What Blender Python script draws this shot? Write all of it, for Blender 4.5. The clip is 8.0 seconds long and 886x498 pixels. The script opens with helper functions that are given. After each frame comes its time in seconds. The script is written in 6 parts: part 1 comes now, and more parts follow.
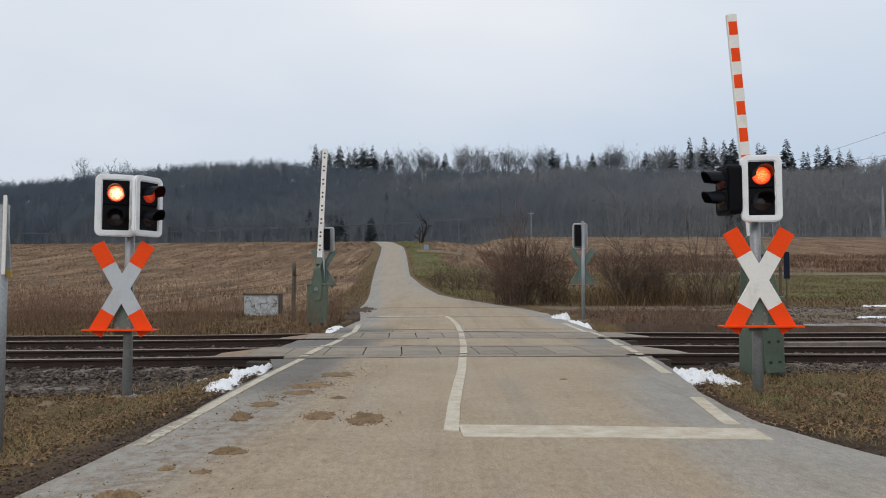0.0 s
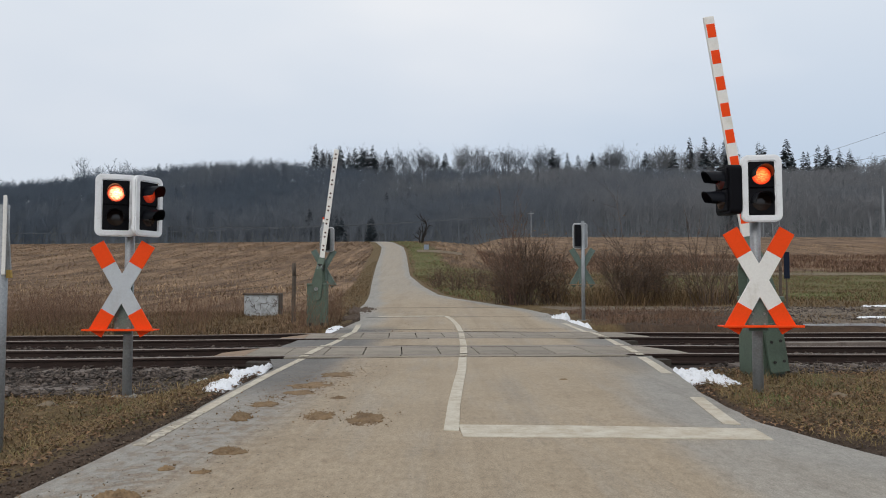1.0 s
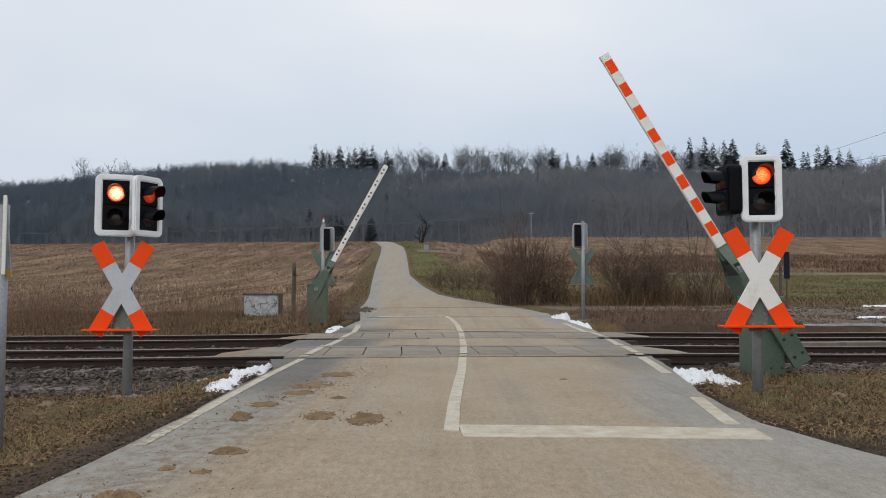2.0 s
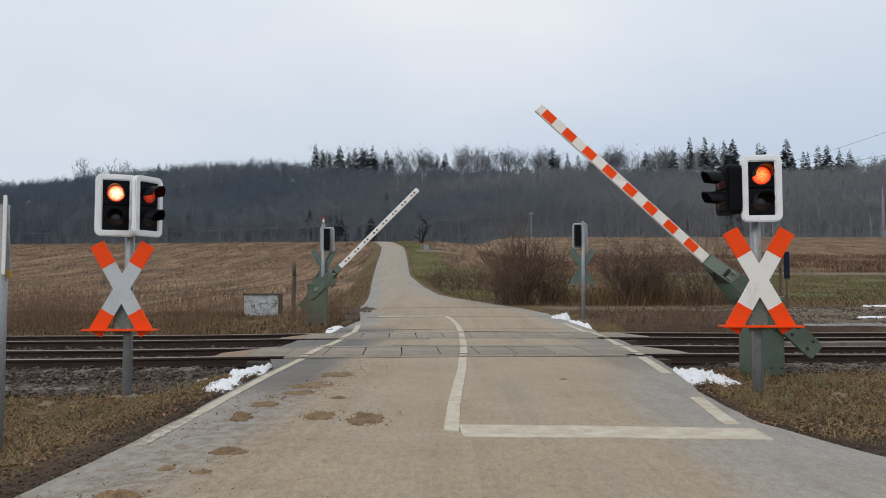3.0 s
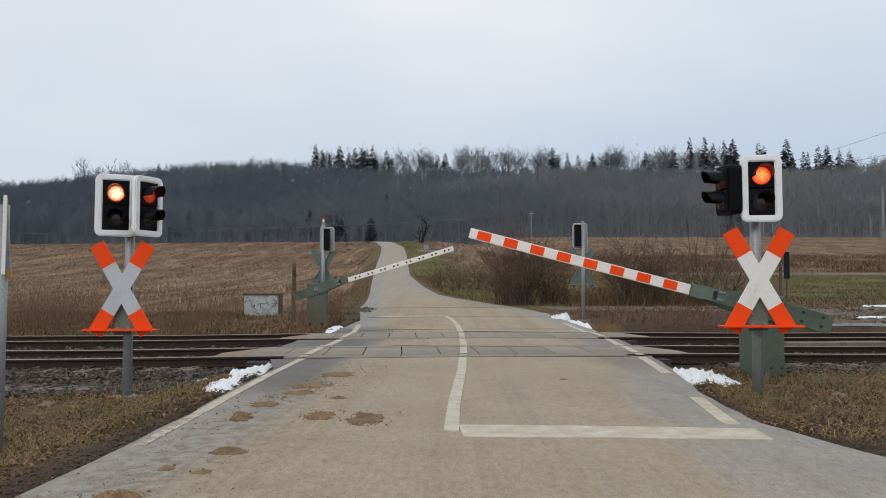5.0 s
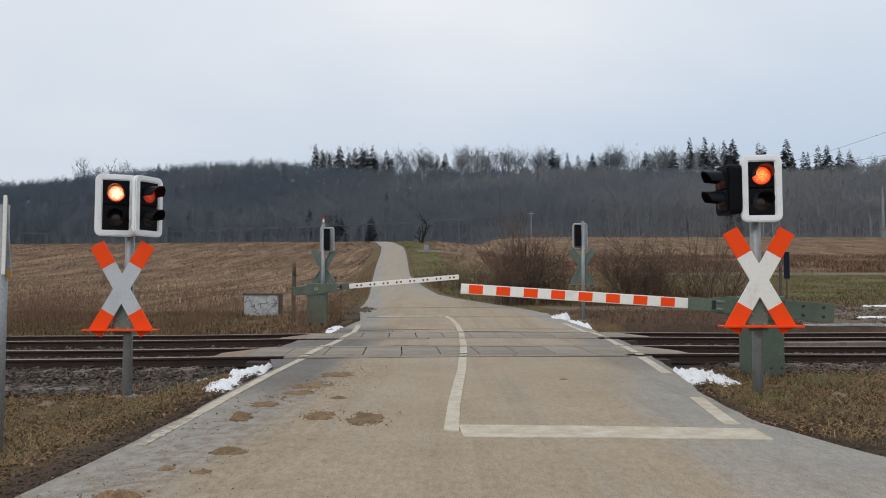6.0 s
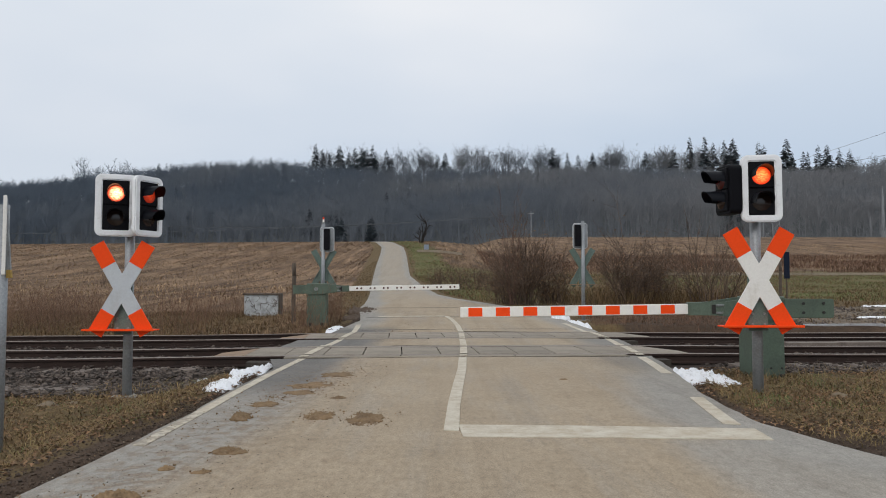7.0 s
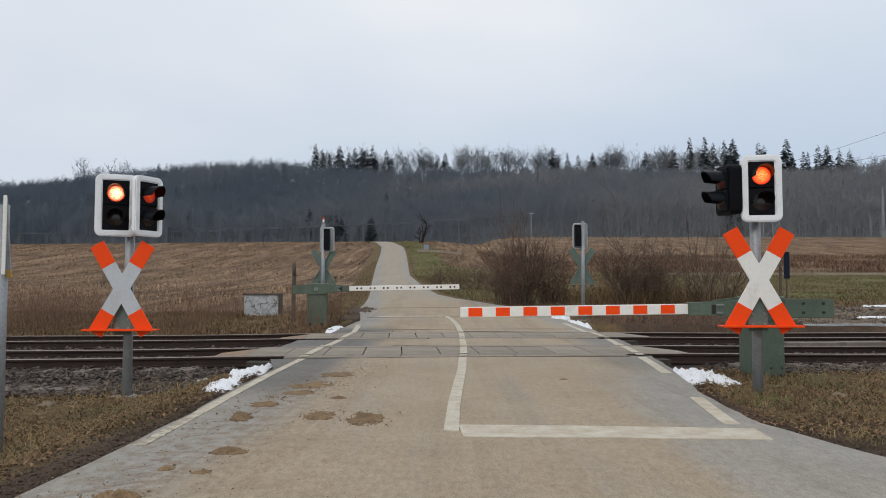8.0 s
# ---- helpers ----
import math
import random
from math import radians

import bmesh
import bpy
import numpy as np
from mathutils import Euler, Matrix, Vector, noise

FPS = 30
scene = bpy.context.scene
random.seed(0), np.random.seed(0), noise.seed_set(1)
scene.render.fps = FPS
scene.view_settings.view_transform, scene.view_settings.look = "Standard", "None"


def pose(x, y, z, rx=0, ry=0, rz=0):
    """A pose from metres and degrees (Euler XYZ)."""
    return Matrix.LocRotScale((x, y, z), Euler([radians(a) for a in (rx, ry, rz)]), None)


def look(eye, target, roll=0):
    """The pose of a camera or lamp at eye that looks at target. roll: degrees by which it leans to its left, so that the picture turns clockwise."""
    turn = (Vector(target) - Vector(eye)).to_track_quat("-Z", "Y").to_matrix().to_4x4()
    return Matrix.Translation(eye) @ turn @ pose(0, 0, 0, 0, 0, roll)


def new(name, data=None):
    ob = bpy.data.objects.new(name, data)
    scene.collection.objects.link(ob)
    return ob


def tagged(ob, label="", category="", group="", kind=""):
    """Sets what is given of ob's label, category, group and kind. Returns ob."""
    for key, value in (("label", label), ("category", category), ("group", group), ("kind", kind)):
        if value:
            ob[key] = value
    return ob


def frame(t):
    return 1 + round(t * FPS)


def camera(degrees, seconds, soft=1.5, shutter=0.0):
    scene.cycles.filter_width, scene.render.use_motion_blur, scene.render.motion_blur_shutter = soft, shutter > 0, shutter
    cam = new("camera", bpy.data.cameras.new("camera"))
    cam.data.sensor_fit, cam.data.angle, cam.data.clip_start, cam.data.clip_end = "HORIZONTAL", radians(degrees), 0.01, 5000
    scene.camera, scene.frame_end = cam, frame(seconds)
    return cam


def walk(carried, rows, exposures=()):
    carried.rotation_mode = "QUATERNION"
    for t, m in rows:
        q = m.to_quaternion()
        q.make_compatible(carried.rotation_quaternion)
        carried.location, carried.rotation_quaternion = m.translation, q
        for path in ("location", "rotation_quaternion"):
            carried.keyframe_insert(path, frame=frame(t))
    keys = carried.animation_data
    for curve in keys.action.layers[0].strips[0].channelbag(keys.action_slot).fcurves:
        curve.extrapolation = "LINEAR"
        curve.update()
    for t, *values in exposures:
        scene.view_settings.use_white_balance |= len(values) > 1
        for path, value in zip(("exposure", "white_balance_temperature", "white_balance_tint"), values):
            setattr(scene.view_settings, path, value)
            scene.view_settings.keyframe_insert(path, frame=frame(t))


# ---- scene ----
cam = camera(62.4, 8.0, soft=1.0)
EYE = (0.0, 0.0, 1.05)
VIEW = look(EYE, (0.0, 100.0, 1.05 + 100 * 65 / 1295))
walk(cam, [(0.0, VIEW), (8.0, VIEW)])

# ---------------------------------------------------------------- world and light
scene.view_settings.exposure = 0.0
SUN_EL, SUN_AZ = 38, 205


def make_world():
    w = bpy.data.worlds.new("overcast_sky")
    w.use_nodes = True
    scene.world = w
    nt = w.node_tree
    nt.nodes.clear()
    out = nt.nodes.new("ShaderNodeOutputWorld")
    bg = nt.nodes.new("ShaderNodeBackground")
    sky = nt.nodes.new("ShaderNodeTexSky")
    sky.sky_type, sky.sun_disc = "NISHITA", False
    sky.sun_elevation, sky.sun_rotation = radians(SUN_EL), radians(SUN_AZ)
    dim = nt.nodes.new("ShaderNodeMix")
    dim.data_type, dim.blend_type = "RGBA", "MULTIPLY"
    dim.inputs[0].default_value = 1.0
    dim.inputs[7].default_value = (0.11, 0.11, 0.11, 1)
    nt.links.new(sky.outputs[0], dim.inputs[6])
    co = nt.nodes.new("ShaderNodeTexCoord")
    mp = nt.nodes.new("ShaderNodeMapping")
    mp.inputs["Scale"].default_value = (1.0, 1.0, 2.6)
    mp.inputs["Location"].default_value = (0.3, 0.1, 0.4)
    nt.links.new(co.outputs["Generated"], mp.inputs["Vector"])
    n = nt.nodes.new("ShaderNodeTexNoise")
    n.inputs["Scale"].default_value = 1.7
    n.inputs["Detail"].default_value = 4
    n.inputs["Roughness"].default_value = 0.42
    nt.links.new(mp.outputs[0], n.inputs["Vector"])
    r = nt.nodes.new("ShaderNodeValToRGB")
    r.color_ramp.elements[0].position, r.color_ramp.elements[1].position = 0.34, 0.66
    r.color_ramp.elements[0].color = (0.70, 0.765, 0.855, 1)
    r.color_ramp.elements[1].color = (0.88, 0.895, 0.93, 1)
    nt.links.new(n.outputs[0], r.inputs[0])
    sep = nt.nodes.new("ShaderNodeSeparateXYZ")
    nt.links.new(co.outputs["Generated"], sep.inputs[0])
    rise = nt.nodes.new("ShaderNodeValToRGB")
    rise.color_ramp.elements[0].position, rise.color_ramp.elements[1].position = 0.155, 0.36
    rise.color_ramp.elements[0].color = (0.775, 0.825, 0.885, 1)
    rise.color_ramp.elements[1].color = (1.09, 1.07, 1.04, 1)
    nt.links.new(sep.outputs[2], rise.inputs[0])
    layer = nt.nodes.new("ShaderNodeMix")
    layer.data_type, layer.blend_type = "RGBA", "MULTIPLY"
    layer.inputs[0].default_value = 1.0
    nt.links.new(r.outputs[0], layer.inputs[6])
    nt.links.new(rise.outputs[0], layer.inputs[7])
    mix = nt.nodes.new("ShaderNodeMix")
    mix.data_type = "RGBA"
    mix.inputs[0].default_value = 0.9
    nt.links.new(dim.outputs[2], mix.inputs[6])
    nt.links.new(layer.outputs[2], mix.inputs[7])
    nt.links.new(mix.outputs[2], bg.inputs["Color"])
    bg.inputs["Strength"].default_value = 1.0
    nt.links.new(bg.outputs[0], out.inputs[0])


make_world()
lamp = bpy.data.lights.new("sun", "SUN")
lamp.energy, lamp.angle, lamp.color = 0.8, radians(25), (1.0, 0.96, 0.9)
sun = new("sun", lamp)
_el, _az = radians(SUN_EL), radians(SUN_AZ)
sun.matrix_world = look((math.sin(_az) * math.cos(_el) * 50, math.cos(_az) * math.cos(_el) * 50, math.sin(_el) * 50), (0, 0, 0))


# ---------------------------------------------------------------- materials
class Nodes:
    """A small builder round one material's node tree."""

    def __init__(self, name):
        self.m = bpy.data.materials.new(name)
        self.m.use_nodes = True
        self.t = self.m.node_tree
        self.b = self.t.nodes["Principled BSDF"]
        self.co = None

    def n(self, kind, **kw):
        return self.t.nodes.new(kind)

    def link(self, a, b):
        self.t.links.new(a, b)

    def coords(self, kind="Object", scale=(1, 1, 1)):
        if self.co is None:
            self.co = self.n("ShaderNodeTexCoord")
        mp = self.n("ShaderNodeMapping")
        mp.inputs["Scale"].default_value = scale
        self.link(self.co.outputs[kind], mp.inputs["Vector"])
        return mp.outputs[0]

    def noise(self, vec, scale, detail=5, rough=0.6):
        x = self.n("ShaderNodeTexNoise")
        x.inputs["Scale"].default_value, x.inputs["Detail"].default_value, x.inputs["Roughness"].default_value = scale, detail, rough
        self.link(vec, x.inputs["Vector"])
        return x.outputs[0]

    def ramp(self, val, stops):
        r = self.n("ShaderNodeValToRGB")
        e = r.color_ramp.elements
        while len(e) < len(stops):
            e.new(0.5)
        for el, (p, c) in zip(e, stops):
            el.position = p
            el.color = (*c, 1) if len(c) == 3 else c
        self.link(val, r.inputs[0])
        return r.outputs[0]

    def mix(self, f, a, b, mode="MIX"):
        x = self.n("ShaderNodeMix")
        x.data_type, x.blend_type = "RGBA", mode
        for sock, v in ((0, f), (6, a), (7, b)):
            if isinstance(v, (int, float)):
                x.inputs[sock].default_value = v
            elif isinstance(v, tuple):
                x.inputs[sock].default_value = (*v, 1)
            else:
                self.link(v, x.inputs[sock])
        return x.outputs[2]

    def math(self, op, a, b=0.0):
        x = self.n("ShaderNodeMath")
        x.operation = op
        for i, v in ((0, a), (1, b)):
            if isinstance(v, (int, float)):
                x.inputs[i].default_value = v
            else:
                self.link(v, x.inputs[i])
        return x.outputs[0]

    def attr(self, name):
        x = self.n("ShaderNodeAttribute")
        x.attribute_name = name
        return x.outputs["Fac"]

    def bump(self, h, strength, dist=0.01):
        x = self.n("ShaderNodeBump")
        x.inputs["Strength"].default_value, x.inputs["Distance"].default_value = strength, dist
        self.link(h, x.inputs["Height"])
        self.link(x.outputs[0], self.b.inputs["Normal"])

    def done(self, color, rough=0.8, metal=0.0, spec=None):
        for sock, v in (("Base Color", color), ("Roughness", rough), ("Metallic", metal)):
            if isinstance(v, (int, float)):
                self.b.inputs[sock].default_value = v
            elif isinstance(v, tuple):
                self.b.inputs[sock].default_value = (*v, 1)
            else:
                self.link(v, self.b.inputs[sock])
        if spec is not None:
            self.b.inputs["Specular IOR Level"].default_value = spec
        return self.m


def worn(name, col, dirt, rough=0.6, metal=0.0, coarse=3.0, fine=40.0, dirtiness=0.5, bump=0.15, vary=0.0, spec=None, island=False, grain=0.35):
    """Paint, metal, wood or stone: a main colour, dirt in patches, fine grain and relief."""
    k = Nodes(name)
    v = k.coords()
    a = k.ramp(k.noise(v, coarse, 6, 0.65), [(0.62 - 0.35 * dirtiness, (0, 0, 0)), (0.85 - 0.2 * dirtiness, (1, 1, 1))])
    c = k.mix(a, col, dirt)
    g = k.noise(v, fine, 3, 0.7)
    c = k.mix(grain, c, k.ramp(g, [(0.34, (0.5, 0.5, 0.5)), (0.66, (1.4, 1.4, 1.4))]), "MULTIPLY")
    if vary:
        src = k.n("ShaderNodeNewGeometry").outputs["Random Per Island"] if island else k.n("ShaderNodeObjectInfo").outputs["Random"]
        c = k.mix(1.0, c, k.ramp(src, [(0, (1 - vary,) * 3), (1, (1 + vary,) * 3)]), "MULTIPLY")
    if bump:
        k.bump(g, bump, 0.004)
    return k.done(c, rough, metal, spec)


M_GALV = worn("galvanised_steel", (0.30, 0.32, 0.335), (0.20, 0.195, 0.185), 0.5, 0.3, 6, 60, 0.4, 0.1)
M_WHITE = worn("white_enamel", (0.81, 0.79, 0.745), (0.60, 0.56, 0.47), 0.4, 0, 4, 50, 0.2, 0.02, grain=0.08)
M_RIM = worn("white_rim_paint", (0.85, 0.865, 0.88), (0.58, 0.58, 0.57), 0.45, 0, 5, 60, 0.2, 0.02, grain=0.08)
M_RED = worn("red_reflective_sheet", (0.93, 0.075, 0.008), (0.80, 0.058, 0.008), 0.55, 0, 3, 70, 0.2, 0.02, spec=0.15, grain=0.1)
M_BLACK = worn("black_signal_plastic", (0.006, 0.006, 0.008), (0.011, 0.011, 0.012), 0.5, 0, 4, 60, 0.3, 0.05, spec=0.08)
# white sheet of the west cross, its weaker light put in as grey
M_DIMWHITE = worn("dim_lit_white_sheet", (0.50, 0.53, 0.56), (0.42, 0.43, 0.43), 0.5, 0, 4, 50, 0.3, 0.02, grain=0.1)
M_HOOD = worn("black_gloss_hood", (0.005, 0.006, 0.009), (0.009, 0.009, 0.011), 0.42, 0, 4, 60, 0.3, 0.03, spec=0.14)
M_GREEN = worn("green_machine_paint", (0.092, 0.130, 0.094), (0.06, 0.08, 0.06), 0.5, 0, 2.5, 45, 0.5, 0.06)
M_GREENBACK = worn("grey_green_sign_back", (0.115, 0.165, 0.14), (0.08, 0.10, 0.085), 0.55, 0, 2.5, 45, 0.4, 0.05)
M_BOLT = worn("bolt_steel", (0.28, 0.30, 0.29), (0.12, 0.1, 0.08), 0.4, 0.6, 20, 80, 0.4, 0.05)
M_DARKHOLE = worn("dark_rubber", (0.025, 0.024, 0.022), (0.05, 0.045, 0.04), 0.8, 0, 8, 60, 0.4, 0.1)
M_RUSTDOT = worn("brown_reflector_stud", (0.09, 0.03, 0.02), (0.03, 0.02, 0.02), 0.5, 0, 20, 80, 0.4, 0.05)
M_CONCRETE = worn("weathered_concrete", (0.34, 0.33, 0.30), (0.17, 0.16, 0.14), 0.9, 0, 2.5, 35, 0.55, 0.3, 0.12)
M_SLEEPER = worn("track_sleeper_concrete", (0.17, 0.14, 0.118), (0.085, 0.065, 0.052), 0.9, 0, 3, 40, 0.6, 0.3, 0.15)
M_RAIL = worn("rusty_rail_steel", (0.036, 0.020, 0.015), (0.018, 0.011, 0.009), 0.85, 0.2, 4, 60, 0.5, 0.3)
M_RAILTOP = worn("rolled_rail_head", (0.26, 0.22, 0.19), (0.15, 0.10, 0.075), 0.45, 0.5, 6, 80, 0.4, 0.05)
M_PANEL = worn("crossing_panel_concrete", (0.27, 0.235, 0.185), (0.17, 0.14, 0.11), 0.85, 0, 1.5, 45, 0.5, 0.25, 0.10)
M_RAMP = worn("rust_stained_ramp", (0.27, 0.18, 0.11), (0.14, 0.095, 0.07), 0.8, 0, 3, 45, 0.5, 0.2)
M_GAP = worn("joint_dirt", (0.045, 0.038, 0.03), (0.08, 0.065, 0.05), 0.95, 0, 4, 60, 0.5, 0.3)
M_BALLAST = worn("ballast_stone", (0.098, 0.077, 0.064), (0.045, 0.035, 0.029), 0.9, 0, 6, 60, 0.5, 0.3, 0.65, island=True)
M_WOOD = worn("grey_old_wood", (0.11, 0.085, 0.065), (0.05, 0.04, 0.032), 0.9, 0, 3, 50, 0.5, 0.4)
M_BARK = worn("bare_twig_bark", (0.125, 0.085, 0.060), (0.055, 0.039, 0.029), 0.9, 0, 1, 20, 0.5, 0.1, 0.5, island=True)
M_REDTWIG = worn("reddish_twig_bark", (0.135, 0.072, 0.056), (0.085, 0.05, 0.04), 0.85, 0, 1, 20, 0.5, 0.1, 0.3, island=True)
M_DARKGRASS = worn("old_brown_grass", (0.155, 0.096, 0.044), (0.08, 0.06, 0.024), 0.9, 0, 1.2, 25, 0.5, 0, 0.5, island=True)
M_DRYGRASS = worn("dry_grass_blades", (0.265, 0.187, 0.078), (0.13, 0.10, 0.038), 0.85, 0, 1.2, 25, 0.5, 0, 0.4, island=True)
M_WEED = worn("dry_weed_stalks", (0.17, 0.098, 0.060), (0.09, 0.055, 0.038), 0.9, 0, 0.8, 25, 0.5, 0, 0.4, island=True)
M_OCHRE = worn("ochre_dry_stems", (0.26, 0.17, 0.095), (0.13, 0.085, 0.05), 0.9, 0, 0.8, 25, 0.5, 0, 0.5, island=True)
M_LEAF = worn("fallen_brown_leaves", (0.235, 0.132, 0.066), (0.13, 0.078, 0.042), 0.8, 0, 2, 30, 0.5, 0, 0.5, island=True)
M_STUBBLE = worn("maize_stubble_straw", (0.36, 0.25, 0.145), (0.19, 0.125, 0.075), 0.9, 0, 0.5, 20, 0.5, 0, 0.4, island=True)
M_CHAFF = worn("weathered_maize_straw", (0.27, 0.182, 0.112), (0.12, 0.077, 0.048), 0.9, 0, 0.5, 20, 0.55, 0, 0.35, island=True)
M_GREENGRASS = worn("winter_green_grass", (0.115, 0.150, 0.042), (0.16, 0.145, 0.06), 0.8, 0, 1, 25, 0.5, 0, 0.35, island=True)
M_MUD = worn("drying_mud", (0.25, 0.165, 0.088), (0.12, 0.076, 0.042), 0.95, 0, 7, 60, 0.5, 0.5, 0.2, island=True)


def snow_material():
    k = Nodes("old_granular_snow")
    v = k.coords()
    g = k.noise(v, 38, 6, 0.7)
    c = k.ramp(k.noise(v, 9, 5, 0.7), [(0.25, (0.62, 0.62, 0.62)), (0.5, (0.88, 0.90, 0.93))])
    k.bump(g, 0.6, 0.02)
    return k.done(c, 0.7)


def line_material(name="worn_road_paint", wear=0.0):
    """Worn white road paint with the dusty road showing through."""
    k = Nodes(name)
    v = k.coords()
    a = k.ramp(k.noise(v, 5, 8, 0.75), [(0.40, (0, 0, 0)), (0.60, (1, 1, 1))])
    c = k.mix(a, (0.57, 0.525, 0.43), (0.44, 0.375, 0.28))
    s = k.ramp(k.noise(v, 55, 4, 0.7), [(0.60, (1, 1, 1)), (0.72, (0.45, 0.42, 0.38))])
    c = k.mix(1.0, c, s, "MULTIPLY")
    if wear:
        c = k.mix(k.ramp(k.noise(v, 14, 8, 0.75), [(0.62 - 0.3 * wear, (0, 0, 0)), (0.70 - 0.3 * wear, (1, 1, 1))]), c, (0.27, 0.235, 0.185))
    k.bump(k.noise(v, 90, 2), 0.2, 0.003)
    return k.done(c, 0.75)


def road_material():
    """Asphalt: grey at the edges, a coat of tan dried mud over the driven part, stains, cracks and aggregate."""
    k = Nodes("mud_dusted_asphalt")
    v = k.coords()
    turned = k.n("ShaderNodeMapping")
    turned.inputs["Rotation"].default_value = (0.4, 0.3, 0.6)
    k.link(k.co.outputs["Object"], turned.inputs["Vector"])
    grit = k.noise(turned.outputs[0], 120, 3, 0.7)
    grey = k.ramp(k.noise(v, 1.3, 6, 0.6), [(0.30, (0.255, 0.24, 0.212)), (0.70, (0.315, 0.296, 0.262))])
    dust = k.ramp(k.noise(v, 0.9, 8, 0.62), [(0.30, (0.312, 0.245, 0.166)), (0.70, (0.372, 0.299, 0.210))])
    long = k.noise(k.coords(scale=(1.6, 0.22, 1)), 1.0, 8, 0.7)
    cover = k.math("MULTIPLY", k.attr("dust"), k.ramp(long, [(0.28, (0.45, 0.45, 0.45)), (0.5, (1, 1, 1))]))
    c = k.mix(cover, grey, dust)
    c = k.mix(k.math("MULTIPLY", k.attr("apron"), k.ramp(k.noise(k.coords(scale=(1, 0.3, 1)), 1.6, 7, 0.65), [(0.30, (0.75, 0.75, 0.75)), (0.45, (1, 1, 1))])), c, k.ramp(k.noise(v, 1.7, 6, 0.65), [(0.3, (0.118, 0.112, 0.104)), (0.7, (0.165, 0.156, 0.142))]))
    stain = k.ramp(k.noise(k.coords(scale=(1, 0.35, 1)), 2.3, 9, 0.78), [(0.58, (1, 1, 1)), (0.72, (0.76, 0.72, 0.68))])
    c = k.mix(1.0, c, stain, "MULTIPLY")
    blot = k.ramp(k.noise(v, 4.2, 9, 0.75), [(0.30, (0.80, 0.79, 0.77)), (0.48, (1, 1, 1)), (0.66, (1.12, 1.10, 1.07))])
    c = k.mix(0.45, c, blot, "MULTIPLY")
    tyre = k.ramp(k.noise(k.coords(scale=(3.2, 0.09, 1)), 1.0, 4, 0.6), [(0.36, (0.86, 0.85, 0.84)), (0.5, (1, 1, 1))])
    c = k.mix(0.8, c, tyre, "MULTIPLY")
    mud = k.math("MULTIPLY", k.attr("mud"), k.ramp(k.noise(v, 9, 9, 0.72), [(0.47, (0, 0, 0)), (0.57, (0.6, 0.6, 0.6))]))
    c = k.mix(mud, c, k.ramp(k.noise(v, 31, 4, 0.7), [(0.35, (0.125, 0.08, 0.045)), (0.6, (0.235, 0.158, 0.092))]))
    c = k.mix(0.62, c, k.ramp(grit, [(0.36, (0.58, 0.58, 0.58)), (0.5, (1, 1, 1)), (0.64, (1.4, 1.4, 1.4))]), "MULTIPLY")
    c = k.mix(0.55, c, k.ramp(k.noise(k.coords(scale=(1, 0.45, 1)), 26, 5, 0.75), [(0.36, (0.72, 0.70, 0.67)), (0.5, (1, 1, 1)), (0.64, (1.2, 1.2, 1.2))]), "MULTIPLY")
    k.bump(k.math("ADD", grit, k.math("MULTIPLY", mud, 3.0)), 0.35, 0.004)
    return k.done(c, 0.85)


